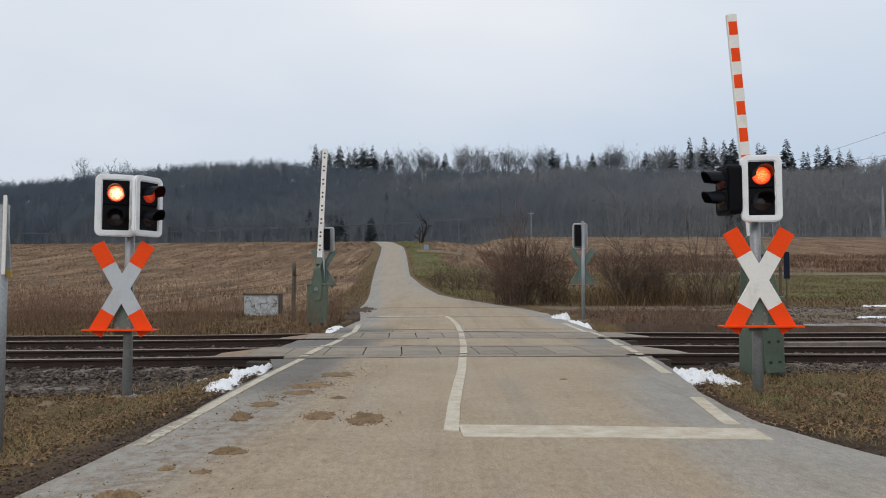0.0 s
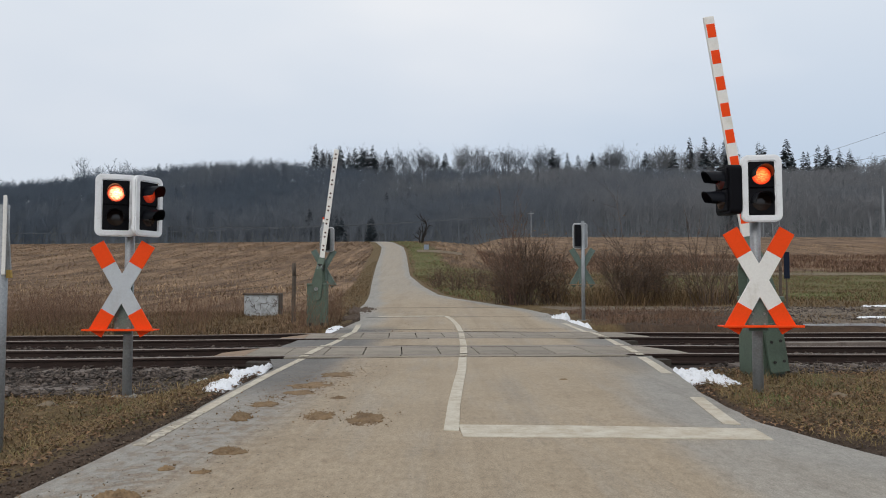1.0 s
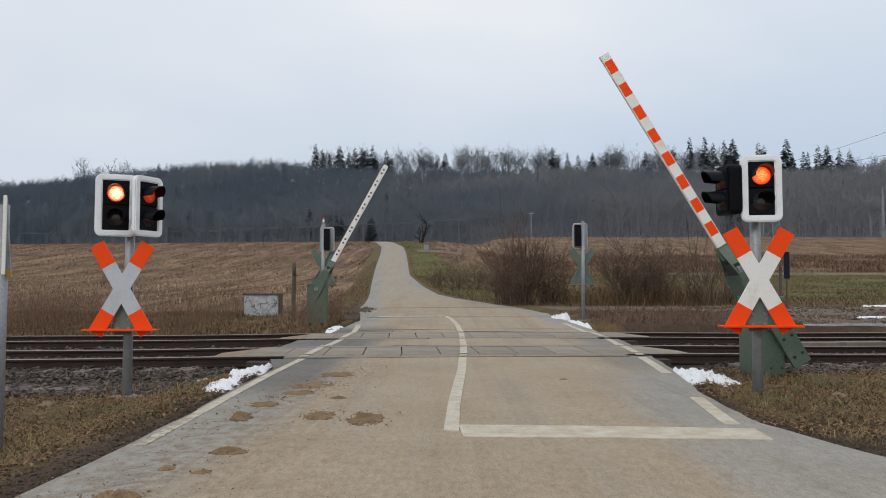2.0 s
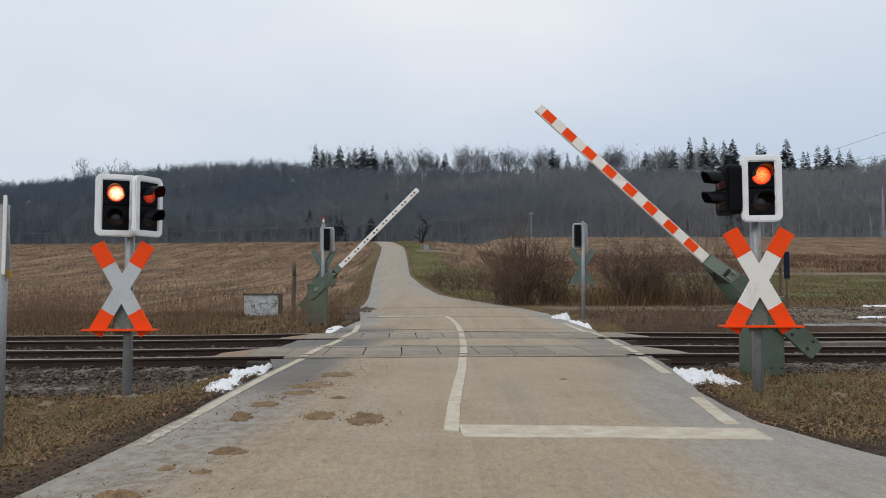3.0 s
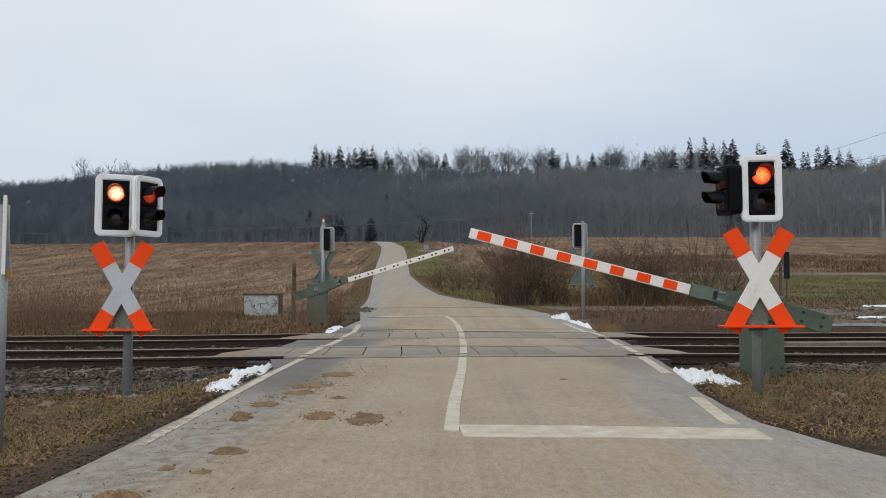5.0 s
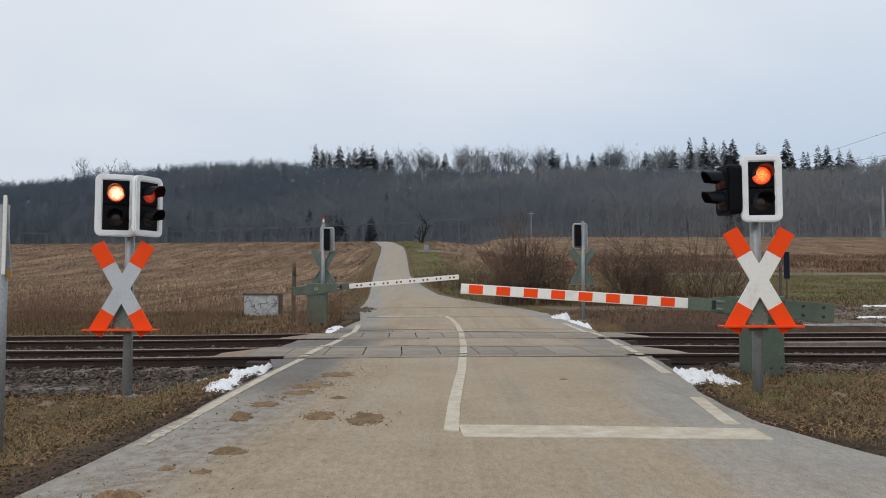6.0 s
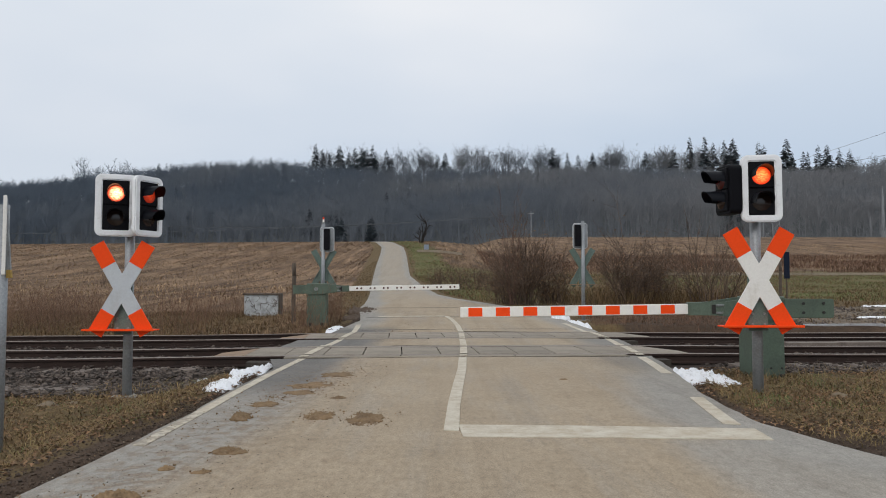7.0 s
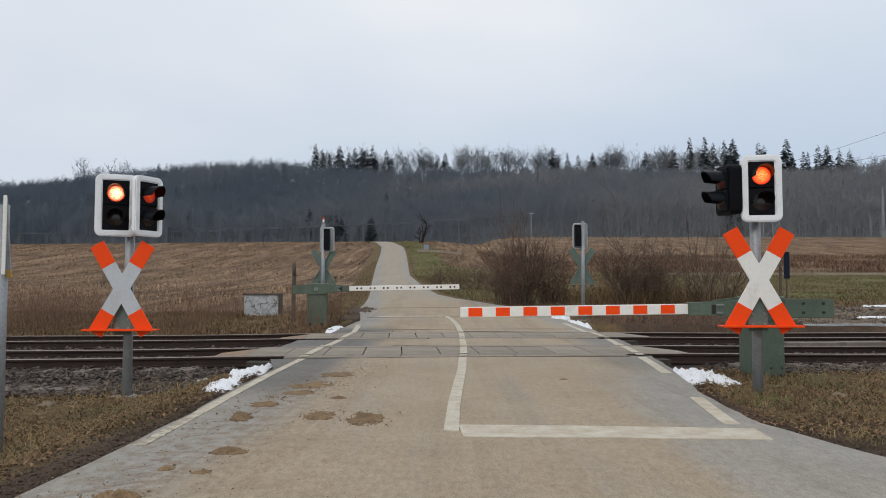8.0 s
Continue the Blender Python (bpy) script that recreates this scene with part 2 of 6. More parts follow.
def ground_material():
    """One sheet: verge earth, dry grass, ballast, stubble field with rows, meadow, gravel, forest floor, by masks."""
    k = Nodes("open_ground")
    v = k.coords()
    fine = k.noise(v, 28, 5, 0.7)
    mid = k.noise(v, 3.0, 7, 0.65)
    big = k.noise(v, 0.12, 6, 0.6)
    verge = k.ramp(mid, [(0.3, (0.06, 0.042, 0.024)), (0.5, (0.13, 0.09, 0.042)), (0.7, (0.18, 0.125, 0.06))])
    # stubble rows run away from the track, with broader tramlines
    furrow = k.noise(k.coords(scale=(1.35, 0.011, 1)), 1.0, 3, 0.55)
    tram = k.noise(k.coords(scale=(0.34, 0.004, 1)), 1.0, 2, 0.5)
    clump = k.noise(k.coords(scale=(1.6, 0.22, 1)), 1.3, 8, 0.75)
    rows = k.math("ADD", k.math("MULTIPLY", clump, 0.36), k.math("ADD", k.math("MULTIPLY", furrow, 0.34), k.math("MULTIPLY", tram, 0.30)))
    field = k.ramp(rows, [(0.38, (0.06, 0.038, 0.024)), (0.49, (0.145, 0.092, 0.056)), (0.60, (0.29, 0.195, 0.122))])
    field = k.mix(0.6, field, k.ramp(big, [(0.3, (0.8, 0.8, 0.8)), (0.7, (1.2, 1.17, 1.12))]), "MULTIPLY")
    meadow = k.ramp(k.noise(v, 0.35, 8, 0.7), [(0.35, (0.15, 0.115, 0.055)), (0.52, (0.125, 0.118, 0.045)), (0.7, (0.09, 0.108, 0.034))])
    bal = k.ramp(k.noise(v, 22, 3, 0.6), [(0.3, (0.022, 0.017, 0.014)), (0.6, (0.06, 0.047, 0.039))])
    gravel = k.ramp(k.noise(v, 5, 8, 0.75), [(0.36, (0.10, 0.078, 0.056)), (0.62, (0.235, 0.19, 0.145))])
    earth = k.ramp(k.noise(v, 2.2, 8, 0.7), [(0.3, (0.04, 0.028, 0.02)), (0.7, (0.105, 0.070, 0.047))])
    # forest floor, its colour greyed towards blue for the haze of distance
    litter = k.ramp(k.noise(v, 0.06, 8, 0.7), [(0.3, (0.068, 0.076, 0.08)), (0.7, (0.095, 0.102, 0.106))])
    c = verge
    edge = k.math("MULTIPLY", k.math("SUBTRACT", mid, 0.5), 0.9)
    for name, layer in (("m_earth", earth), ("m_field", field), ("m_meadow", meadow), ("m_gravel", gravel), ("m_ballast", bal), ("m_litter", litter)):
        soft = k.ramp(k.math("ADD", k.attr(name), edge), [(0.4, (0, 0, 0)), (0.6, (1, 1, 1))])
        c = k.mix(soft, c, layer)
    c = k.mix(0.45, c, k.ramp(fine, [(0.25, (0.5, 0.5, 0.5)), (0.75, (1.4, 1.4, 1.4))]), "MULTIPLY")
    k.bump(k.math("ADD", fine, k.math("MULTIPLY", k.noise(v, 1.2, 8, 0.75), 4.0)), 0.5, 0.05)
    return k.done(c, 0.95, spec=0.2)


def lamp_glass(name, col, core, strength):
    """A lit signal lens: brighter towards its middle, with the moulded ribs of the glass."""
    k = Nodes(name)
    v = k.coords(scale=(1, 1, 1))
    ribs = k.noise(k.coords(scale=(1.0, 1.0, 2.6)), 34, 2, 0.5)
    ln = k.n("ShaderNodeVectorMath")
    ln.operation = "LENGTH"
    k.link(v, ln.inputs[0])
    f = k.ramp(ln.outputs["Value"], [(0.0, (1, 1, 1)), (0.045, (0.72, 0.72, 0.72)), (0.088, (0.02, 0.02, 0.02))])
    f2 = k.math("MULTIPLY", f, k.ramp(ribs, [(0.38, (0.25, 0.25, 0.25)), (0.58, (1.3, 1.3, 1.3))]))
    e = k.mix(f2, col, core)
    k.link(e, k.b.inputs["Emission Color"])
    k.b.inputs["Emission Strength"].default_value = strength
    return k.done((0.3, 0.02, 0.01), 0.2)


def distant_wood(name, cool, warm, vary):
    """Massed twigs or needles far off, air haze mixed into the colour: the tiny faces share a mean upward normal, the
    tone drifts over the slope.
    """
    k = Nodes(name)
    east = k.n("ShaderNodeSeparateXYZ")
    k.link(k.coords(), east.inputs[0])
    eastward = k.math("ADD", k.noise(k.coords(), 0.012, 5, 0.55), k.math("MULTIPLY", east.outputs[0], 0.0010))
    drift = k.ramp(eastward, [(0.32, (0, 0, 0)), (0.72, (1, 1, 1))])
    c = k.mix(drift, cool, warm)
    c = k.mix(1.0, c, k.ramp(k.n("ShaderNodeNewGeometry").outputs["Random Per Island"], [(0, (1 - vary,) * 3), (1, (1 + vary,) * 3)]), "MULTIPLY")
    own = k.n("ShaderNodeVectorMath")
    own.operation = "MULTIPLY_ADD"
    k.link(k.n("ShaderNodeNewGeometry").outputs["Normal"], own.inputs[0])
    own.inputs[1].default_value = (0.35, 0.35, 0.35)
    own.inputs[2].default_value = (0.0, -0.55, 0.75)
    unit = k.n("ShaderNodeVectorMath")
    unit.operation = "NORMALIZE"
    k.link(own.outputs[0], unit.inputs[0])
    k.link(unit.outputs[0], k.b.inputs["Normal"])
    return k.done(c, 0.95, spec=0.05)


# bluish grey here is aerial haze put into the base colours
M_HAZEBARK = distant_wood("hazed_forest_bark", (0.100, 0.123, 0.153), (0.182, 0.186, 0.194), 0.10)
M_CONIFER = distant_wood("hazed_conifer_needles", (0.066, 0.084, 0.099), (0.078, 0.092, 0.102), 0.15)
M_SNOW = snow_material()
M_LINE = line_material()
M_LINE_OLD = line_material("flaking_road_paint", 0.5)
M_ROAD = road_material()
M_GROUND = ground_material()
M_LENS_A = lamp_glass("lit_red_lens_bright", (0.60, 0.03, 0.006), (5.8, 2.7, 1.3), 1.0)
M_LENS_B = lamp_glass("lit_red_lens", (0.80, 0.035, 0.006), (2.3, 0.62, 0.14), 1.0)
M_LENS_C = lamp_glass("lit_red_lens_aside", (0.14, 0.008, 0.002), (0.55, 0.05, 0.012), 1.0)
M_DARKBARK = worn("dark_wet_bark", (0.03, 0.026, 0.024), (0.02, 0.018, 0.016), 0.95, 0, 1, 20, 0.5, 0.1)
M_LENS_OFF = worn("dark_amber_lens", (0.03, 0.018, 0.015), (0.02, 0.014, 0.012), 0.15, 0, 8, 60, 0.4, 0.03)
M_LENS_SIDE = worn("dark_red_lens", (0.10, 0.012, 0.01), (0.05, 0.01, 0.01), 0.2, 0, 8, 60, 0.4, 0.03)


# ---------------------------------------------------------------- mesh helpers
def part(name, bm, material, parent=None, label="", smooth=False):
    me = bpy.data.meshes.new(name)
    bm.to_mesh(me)
    bm.free()
    me.materials.append(material)
    if smooth:
        for p in me.polygons:
            p.use_smooth = True
    ob = new(name, me)
    ob.parent = parent
    if label:
        tagged(ob, label)
    return ob


def thing(name, m, label, category, group="", kind=""):
    ob = new(name)
    ob.empty_display_size = 0.2
    ob.matrix_basis = m
    return tagged(ob, label, category, group, kind)


def np_mesh(name, verts, faces, material, smooth=False):
    """A mesh object from arrays: verts (n, 3), faces (m, 3 or 4)."""
    verts, faces = np.asarray(verts, np.float32), np.asarray(faces, np.int32)
    me = bpy.data.meshes.new(name)
    n, k = faces.shape
    me.vertices.add(len(verts))
    me.vertices.foreach_set("co", verts.ravel())
    me.loops.add(n * k)
    me.loops.foreach_set("vertex_index", faces.ravel())
    me.polygons.add(n)
    me.polygons.foreach_set("loop_start", np.arange(n, dtype=np.int32) * k)
    me.polygons.foreach_set("loop_total", np.full(n, k, np.int32))
    me.polygons.foreach_set("use_smooth", np.full(n, smooth))
    me.materials.append(material)
    me.update(calc_edges=True)
    me.validate()
    return new(name, me)


def box(bm, x0, x1, y0, y1, z0, z1, bevel=0.0, m=None):
    vs = [bm.verts.new((x, y, z)) for x in (x0, x1) for y in (y0, y1) for z in (z0, z1)]
    fs = [(0, 1, 3, 2), (4, 6, 7, 5), (0, 4, 5, 1), (2, 3, 7, 6), (0, 2, 6, 4), (1, 5, 7, 3)]
    faces = [bm.faces.new([vs[i] for i in f]) for f in fs]
    if bevel:
        edges = list({e for f in faces for e in f.edges})
        r = bmesh.ops.bevel(bm, geom=edges, offset=bevel, segments=2, profile=0.5, affect="EDGES")
        vs = list({v for f in r["faces"] for v in f.verts} | {v for v in vs if v.is_valid})
    if m is not None:
        bmesh.ops.transform(bm, matrix=m, verts=[v for v in vs if v.is_valid])
    return bm


def cyl(bm, p0, p1, r0, r1=None, seg=16, caps=True):
    p0, p1 = Vector(p0), Vector(p1)
    r1 = r0 if r1 is None else r1
    q = (p1 - p0).to_track_quat("Z", "Y").to_matrix()
    a, b = [], []
    for i in range(seg):
        c = Vector((math.cos(2 * math.pi * i / seg), math.sin(2 * math.pi * i / seg), 0))
        a.append(bm.verts.new(p0 + q @ (c * r0)))
        b.append(bm.verts.new(p1 + q @ (c * r1)))
    for i in range(seg):
        j = (i + 1) % seg
        bm.faces.new((a[i], a[j], b[j], b[i]))
    if caps:
        bm.faces.new(a[::-1])
        bm.faces.new(b)
    return bm


def prism(bm, outline, y0, y1, bevel=0.0):
    """An outline in x and z, pushed from y0 to y1."""
    a = [bm.verts.new((x, y0, z)) for x, z in outline]
    b = [bm.verts.new((x, y1, z)) for x, z in outline]
    n = len(a)
    fs = [bm.faces.new(a), bm.faces.new(b[::-1])]
    for i in range(n):
        j = (i + 1) % n
        fs.append(bm.faces.new((a[j], a[i], b[i], b[j])))
    bmesh.ops.recalc_face_normals(bm, faces=fs)
    if bevel:
        bmesh.ops.bevel(bm, geom=list({e for f in fs for e in f.edges}), offset=bevel, segments=2, profile=0.5, affect="EDGES")
    return bm


def tubes(segs, sides=3):
    """Tapered tubes round segments (p0, p1, r0, r1), as arrays."""
    s = np.array([[*a, *b, c, d] for a, b, c, d in segs], float)
    p0, p1, r0, r1 = s[:, :3], s[:, 3:6], s[:, 6], s[:, 7]
    ax = p1 - p0
    ax /= np.linalg.norm(ax, axis=1, keepdims=True) + 1e-9
    ref = np.where(np.abs(ax[:, 2:3]) > 0.9, np.array([[1.0, 0, 0]]), np.array([[0, 0, 1.0]]))
    u = np.cross(ax, ref)
    u /= np.linalg.norm(u, axis=1, keepdims=True) + 1e-9
    w = np.cross(ax, u)
    vs = []
    for i in range(sides):
        a = 2 * math.pi * i / sides
        o = u * math.cos(a) + w * math.sin(a)
        vs.append(p0 + o * r0[:, None])
        vs.append(p1 + o * r1[:, None])
    v = np.stack(vs, 1)
    f = []
    for i in range(sides):
        j = (i + 1) % sides
        f.append([2 * i, 2 * j, 2 * j + 1, 2 * i + 1])
    f = np.array(f)
    base = np.arange(len(s))[:, None, None] * (2 * sides)
    return v.reshape(-1, 3), (f[None] + base).reshape(-1, 4)


# ---------------------------------------------------------------- lie of the land
def smooth(a, b, x):
    t = np.clip((np.asarray(x, float) - a) / (b - a), 0, 1)
    return t * t * (3 - 2 * t)


RAIL_TURN = 0.062
TRACK_Y = (11.95, 15.62)


def track_y(x, k):
    return TRACK_Y[k] + RAIL_TURN * np.asarray(x, float)


ROAD_Y = [-30, 0, 3, 4.6, 5.9, 7.5, 9.5, 10.9, 12.9, 14.6, 16.3, 20, 23, 26, 30, 36, 43, 60, 80, 96, 113, 130, 148, 162, 180, 210]
ROAD_L = [-2.2, -2.25, -2.22, -2.13, -2.12, -2.17, -2.19, -2.56, -2.85, -2.85, -2.55, -2.25, -2.6, -3.0, -3.2, -3.7, -4.3, -5.9, -7.6, -8.7, -9.7, -10.9, -13.5, -17.0, -24, -37]
ROAD_R = [5.0, 4.6, 3.6, 2.76, 2.45, 2.6, 2.95, 3.14, 3.40, 3.52, 3.62, 3.32, 3.3, 2.9, 2.0, 0.7, -0.3, -1.6, -3.6, -4.6, -5.7, -7.0, -10.0, -13.6, -20.5, -33]
PROF_Y = [-60, 0, 16.5, 20, 26, 30, 43, 60, 80, 96, 113, 130, 148, 156, 175, 230, 300]
PROF_L = [0, 0, 0, 0.13, 0.25, 0.33, 0.56, 1.0, 2.15, 3.9, 5.9, 7.9, 9.8, 10.5, 10.9, 10.5, 13]
PROF_R = [0, 0, 0, 0.15, 0.28, 0.3, 0.4, 0.85, 2.0, 3.1, 4.5, 6.1, 8.0, 8.8, 10.9, 16.3, 20]
HILL_X = [-900, -312, -272, -240, -212, -192, -173, -133, -97, -73, -33, 6, 46, 86, 126, 165, 205, 245, 276, 312, 420, 900]
HILL_Z = [52, 59, 59.5, 64, 69, 70.5, 73, 75, 75, 72.5, 69.5, 71, 70.5, 71, 70, 69.5, 70, 69, 71, 75, 76, 60]


def profile(x, y):
    a, b = np.interp(y, PROF_Y, PROF_L), np.interp(y, PROF_Y, PROF_R)
    s = smooth(-0.02, 0.10, np.asarray(x) / np.maximum(np.asarray(y, float), 20.0))
    z = a * (1 - s) + b * s
    return z - 0.008 * np.maximum(-np.asarray(x) - 20, 0) * smooth(60, 150, y) * smooth(400, 200, y)


def road_z(y):
    return np.interp(y, PROF_Y, PROF_L)


def ground_z(x, y):
    x, y = np.asarray(x, float), np.asarray(y, float)
    z = profile(x, y)
    # the wooded hill
    ridge = np.interp(x, HILL_X, HILL_Z)
    ramp = np.clip((y - 268) / 250, 0, 1)
    climb = 0.25 * smooth(0, 1, ramp) + 0.75 * ramp
    z = z * (1 - climb) + ridge * climb - (ridge - 30) * 0.7 * smooth(600, 1200, y)
    left, right = np.interp(y, ROAD_Y, ROAD_L), np.interp(y, ROAD_Y, ROAD_R)
    out = np.maximum(left - x, x - right)
    near = smooth(40, 24, y)
    # verges fall away from the carriageway, more on the west side
    z = z - near * (0.06 + 0.19 * smooth(0.1, 1.3, left - x) + 0.03 * smooth(0.1, 1.5, x - right) * smooth(14, 10, y))
    z = z + 0.03 * smooth(0.1, 0.6, out) * near
    # the ballast bed: shoulders and the trough between the tracks
    for k in (0, 1):
        d = np.abs(y - track_y(x, k))
        bed = -0.175 - 0.14 * smooth(1.35, 2.3, d)
        on = smooth(2.5, 2.0, d)
        z = z * (1 - on) + np.maximum(z * 0 - 0.4, bed) * on
    # under the carriageway
    inside = smooth(0.12, -0.05, out) * smooth(165, 150, y)
    z = z * (1 - inside) + (profile(x, y) - 0.12) * inside
    return z + 0.0


def axis(lo, hi, step, far_lo, far_hi, grow=1.06):
    a = list(np.arange(lo, hi + 1e-6, step))
    s, v = step, hi
    while v < far_hi:
        s *= grow
        v += s
        a.append(v)
    s, v = step, lo
    while v > far_lo:
        s *= grow
        v -= s
        a.insert(0, v)
    return np.array(a)


def set_mask(me, name, values):
    at = me.attributes.new(name, "FLOAT", "POINT")
    at.data.foreach_set("value", np.asarray(values, np.float32))


def build_ground():
    xs, ys = axis(-9, 11, 0.2, -1800, 1800), axis(2, 25, 0.2, -120, 2600, 1.05)
    X, Y = np.meshgrid(xs, ys)
    x, y = X.ravel(), Y.ravel()
    rough = np.array([noise.noise(Vector((a * 0.9, b * 0.9, 0.0))) for a, b in zip(x, y)])
    z = ground_z(x, y) + 0.03 * rough * smooth(60, 20, y)
    nx, ny = len(xs), len(ys)
    i = np.arange(nx * ny).reshape(ny, nx)
    f = np.stack([i[:-1, :-1], i[:-1, 1:], i[1:, 1:], i[1:, :-1]], -1).reshape(-1, 4)
    ob = np_mesh("ground", np.stack([x, y, z], 1), f, M_GROUND, True)
    tagged(ob, "rough winter ground with dry grass, stubble and ballast", "ground", "", "structure")
    me = ob.data
    left, right = np.interp(y, ROAD_Y, ROAD_L), np.interp(y, ROAD_Y, ROAD_R)
    d = np.minimum(np.abs(y - track_y(x, 0)), np.abs(y - track_y(x, 1)))
    set_mask(me, "m_ballast", smooth(2.95, 2.5, d) * np.where(y > track_y(x, 1), smooth(2.0, 1.5, d), 1))
    west = smooth(0.5, 2.5, left - x)
    set_mask(me, "m_field", np.maximum(west * smooth(25, 29, y), smooth(2, 8, x - right) * smooth(88, 100, y)))
    east = smooth(0.3, 1.5, x - right)
    set_mask(me, "m_meadow", east * smooth(30, 33, y) * smooth(96, 88, y) * (0.25 + 0.75 * smooth(12, 2, x - right - 0.05 * y) + 0.75 * smooth(17, 24, x))
             + east * smooth(6, 3.5, x - right) * smooth(60, 75, y) * smooth(165, 155, y) * 0.9)
    set_mask(me, "m_gravel", east * np.maximum(smooth(24.2, 24.9, y) * smooth(28.0, 27.0, y), smooth(9, 10, x) * smooth(18.6, 19, y) * smooth(26, 25, y)))
    bare = 1.0 * np.maximum(smooth(0.55, 0.15, left - x) * smooth(7.0, 5.0, y), smooth(0.35, 0.05, np.maximum(left - x, x - right)))
    set_mask(me, "m_earth", np.maximum(bare * smooth(26, 22, y), smooth(17.6, 18.2, y) * smooth(24.6, 23.8, y) * east * 0.8))
    set_mask(me, "m_litter", smooth(262, 275, y))
    return ob


def build_road():
    ys = np.concatenate([np.arange(-12, 30, 0.25), np.arange(30, 80, 1.0), np.arange(80, 205, 2.5)])
    us = np.linspace(0, 1, 33)
    U, Y = np.meshgrid(us, ys)
    L, R = np.interp(Y, ROAD_Y, ROAD_L), np.interp(Y, ROAD_Y, ROAD_R)
    wob = np.array([0.03 * noise.noise(Vector((0.0, b * 1.7, 3.0))) for b in ys])[:, None]
    wob2 = np.array([0.05 * noise.noise(Vector((5.0, b * 1.7, 3.0))) for b in ys])[:, None]
    X = (L + wob) * (1 - U) + (R + wob2) * U
    Z = road_z(Y) - 0.02 * (2 * U - 1) ** 2
    nx, ny = len(us), len(ys)
    i = np.arange(nx * ny).reshape(ny, nx)
    f = np.stack([i[:-1, :-1], i[:-1, 1:], i[1:, 1:], i[1:, :-1]], -1).reshape(-1, 4)
    v = np.stack([X, Y, Z], -1).reshape(-1, 3)
    c = v[f].mean(1)
    keep = np.ones(len(f), bool)
    for k in (0, 1):
        keep &= np.abs(c[:, 1] - track_y(c[:, 0], k)) > 0.98
    ob = np_mesh("road", v, f[keep], M_ROAD, True)
    tagged(ob, "narrow asphalt country road dusted with tan mud", "road", "", "structure")
    x, y, u = v[:, 0], v[:, 1], U.ravel()
    e = np.minimum(x - np.interp(y, ROAD_Y, ROAD_L), np.interp(y, ROAD_Y, ROAD_R) - x)
    wavy = np.array([noise.noise(Vector((a * 0.5, b * 0.25, 7.0))) for a, b in zip(x, y)])
    dust = smooth(0.25, 0.75, e + 0.35 * wavy - 0.15)
    clean = smooth(1.35, 1.62, x + 0.15 * wavy) * smooth(5.3, 4.9, y) + smooth(1.85, 2.25, x + 0.2 * wavy) * smooth(4.9, 5.3, y) * smooth(10, 8, y)
    bare = smooth(-1.25, -1.6, x + 0.25 * wavy - 0.06 * (y - 9)) * smooth(6.6, 8.2, y) * smooth(13.5, 11.5, y)
    dust = dust * (1 - 0.8 * clean) * (1 - 0.85 * bare)
    apron = bare + smooth(-0.9, -1.5, x + 0.3 * wavy) * smooth(12.6, 13.0, y) * smooth(18.5, 17, y) + 0.55 * smooth(2.1, 2.8, x + 0.3 * wavy) * smooth(8.8, 10.0, y) * smooth(16.5, 15, y)
    set_mask(ob.data, "apron", np.clip(apron, 0, 1))
    set_mask(ob.data, "dust", np.clip(dust * (1 - 0.45 * smooth(24, 60, y)), 0, 1))
    band = np.exp(-((x + 1.45 - 0.09 * (y - 7)) / 0.42) ** 2) * smooth(11.5, 9.5, y)
    set_mask(ob.data, "mud", np.clip(band + 0.25 * np.exp(-((x + 0.9) / 1.2) ** 2) * smooth(7, 4, y) + 0.5 * np.exp(-((x + 0.8) / 0.5) ** 2) * smooth(12, 14, y) * smooth(34, 24, y), 0, 1))
    return ob


GROUND = build_ground()
ROAD = build_road()


# ---------------------------------------------------------------- road markings
def drape(name, left, right, n, label, lift=0.006, mat=None, category="road marking"):
    """A painted line, 5 mm thick, between two poly-lines on the carriageway."""
    bm = bmesh.new()
    L = [np.interp(np.linspace(0, 1, n), np.linspace(0, 1, len(left)), [p[i] for p in left]) for i in (0, 1)]
    R = [np.interp(np.linspace(0, 1, n), np.linspace(0, 1, len(right)), [p[i] for p in right]) for i in (0, 1)]

    def rim(s, up):
        out = []
        for x, y in zip(*s):
            l, r = np.interp(y, ROAD_Y, ROAD_L), np.interp(y, ROAD_Y, ROAD_R)
            u = (x - l) / (r - l)
            out.append(bm.verts.new((x, y, float(road_z(y)) - 0.02 * (2 * u - 1) ** 2 + up)))
        return out

    a, b, c, d = rim(L, lift), rim(R, lift), rim(R, -0.02), rim(L, -0.02)
    for i in range(n - 1):
        for p, q in ((a, b), (b, c), (d, a)):
            bm.faces.new((p[i], q[i], q[i + 1], p[i + 1]))
    bm.faces.new((a[0], d[0], c[0], b[0]))
    bm.faces.new((a[-1], b[-1], c[-1], d[-1]))
    bmesh.ops.recalc_face_normals(bm, faces=bm.faces)
    return tagged(part(name, bm, mat or M_LINE), label, category, "", "structure")


def band(points, w):
    """Two rims, w apart, along points in plan."""
    a, b = [], []
    for i, (x, y) in enumerate(points):
        p, q = points[max(i - 1, 0)], points[min(i + 1, len(points) - 1)]
        dx, dy = q[0] - p[0], q[1] - p[1]
        n = math.hypot(dx, dy)
        a.append((x - dy / n * w / 2, y + dx / n * w / 2))
        b.append((x + dy / n * w / 2, y - dx / n * w / 2))
    return a, b


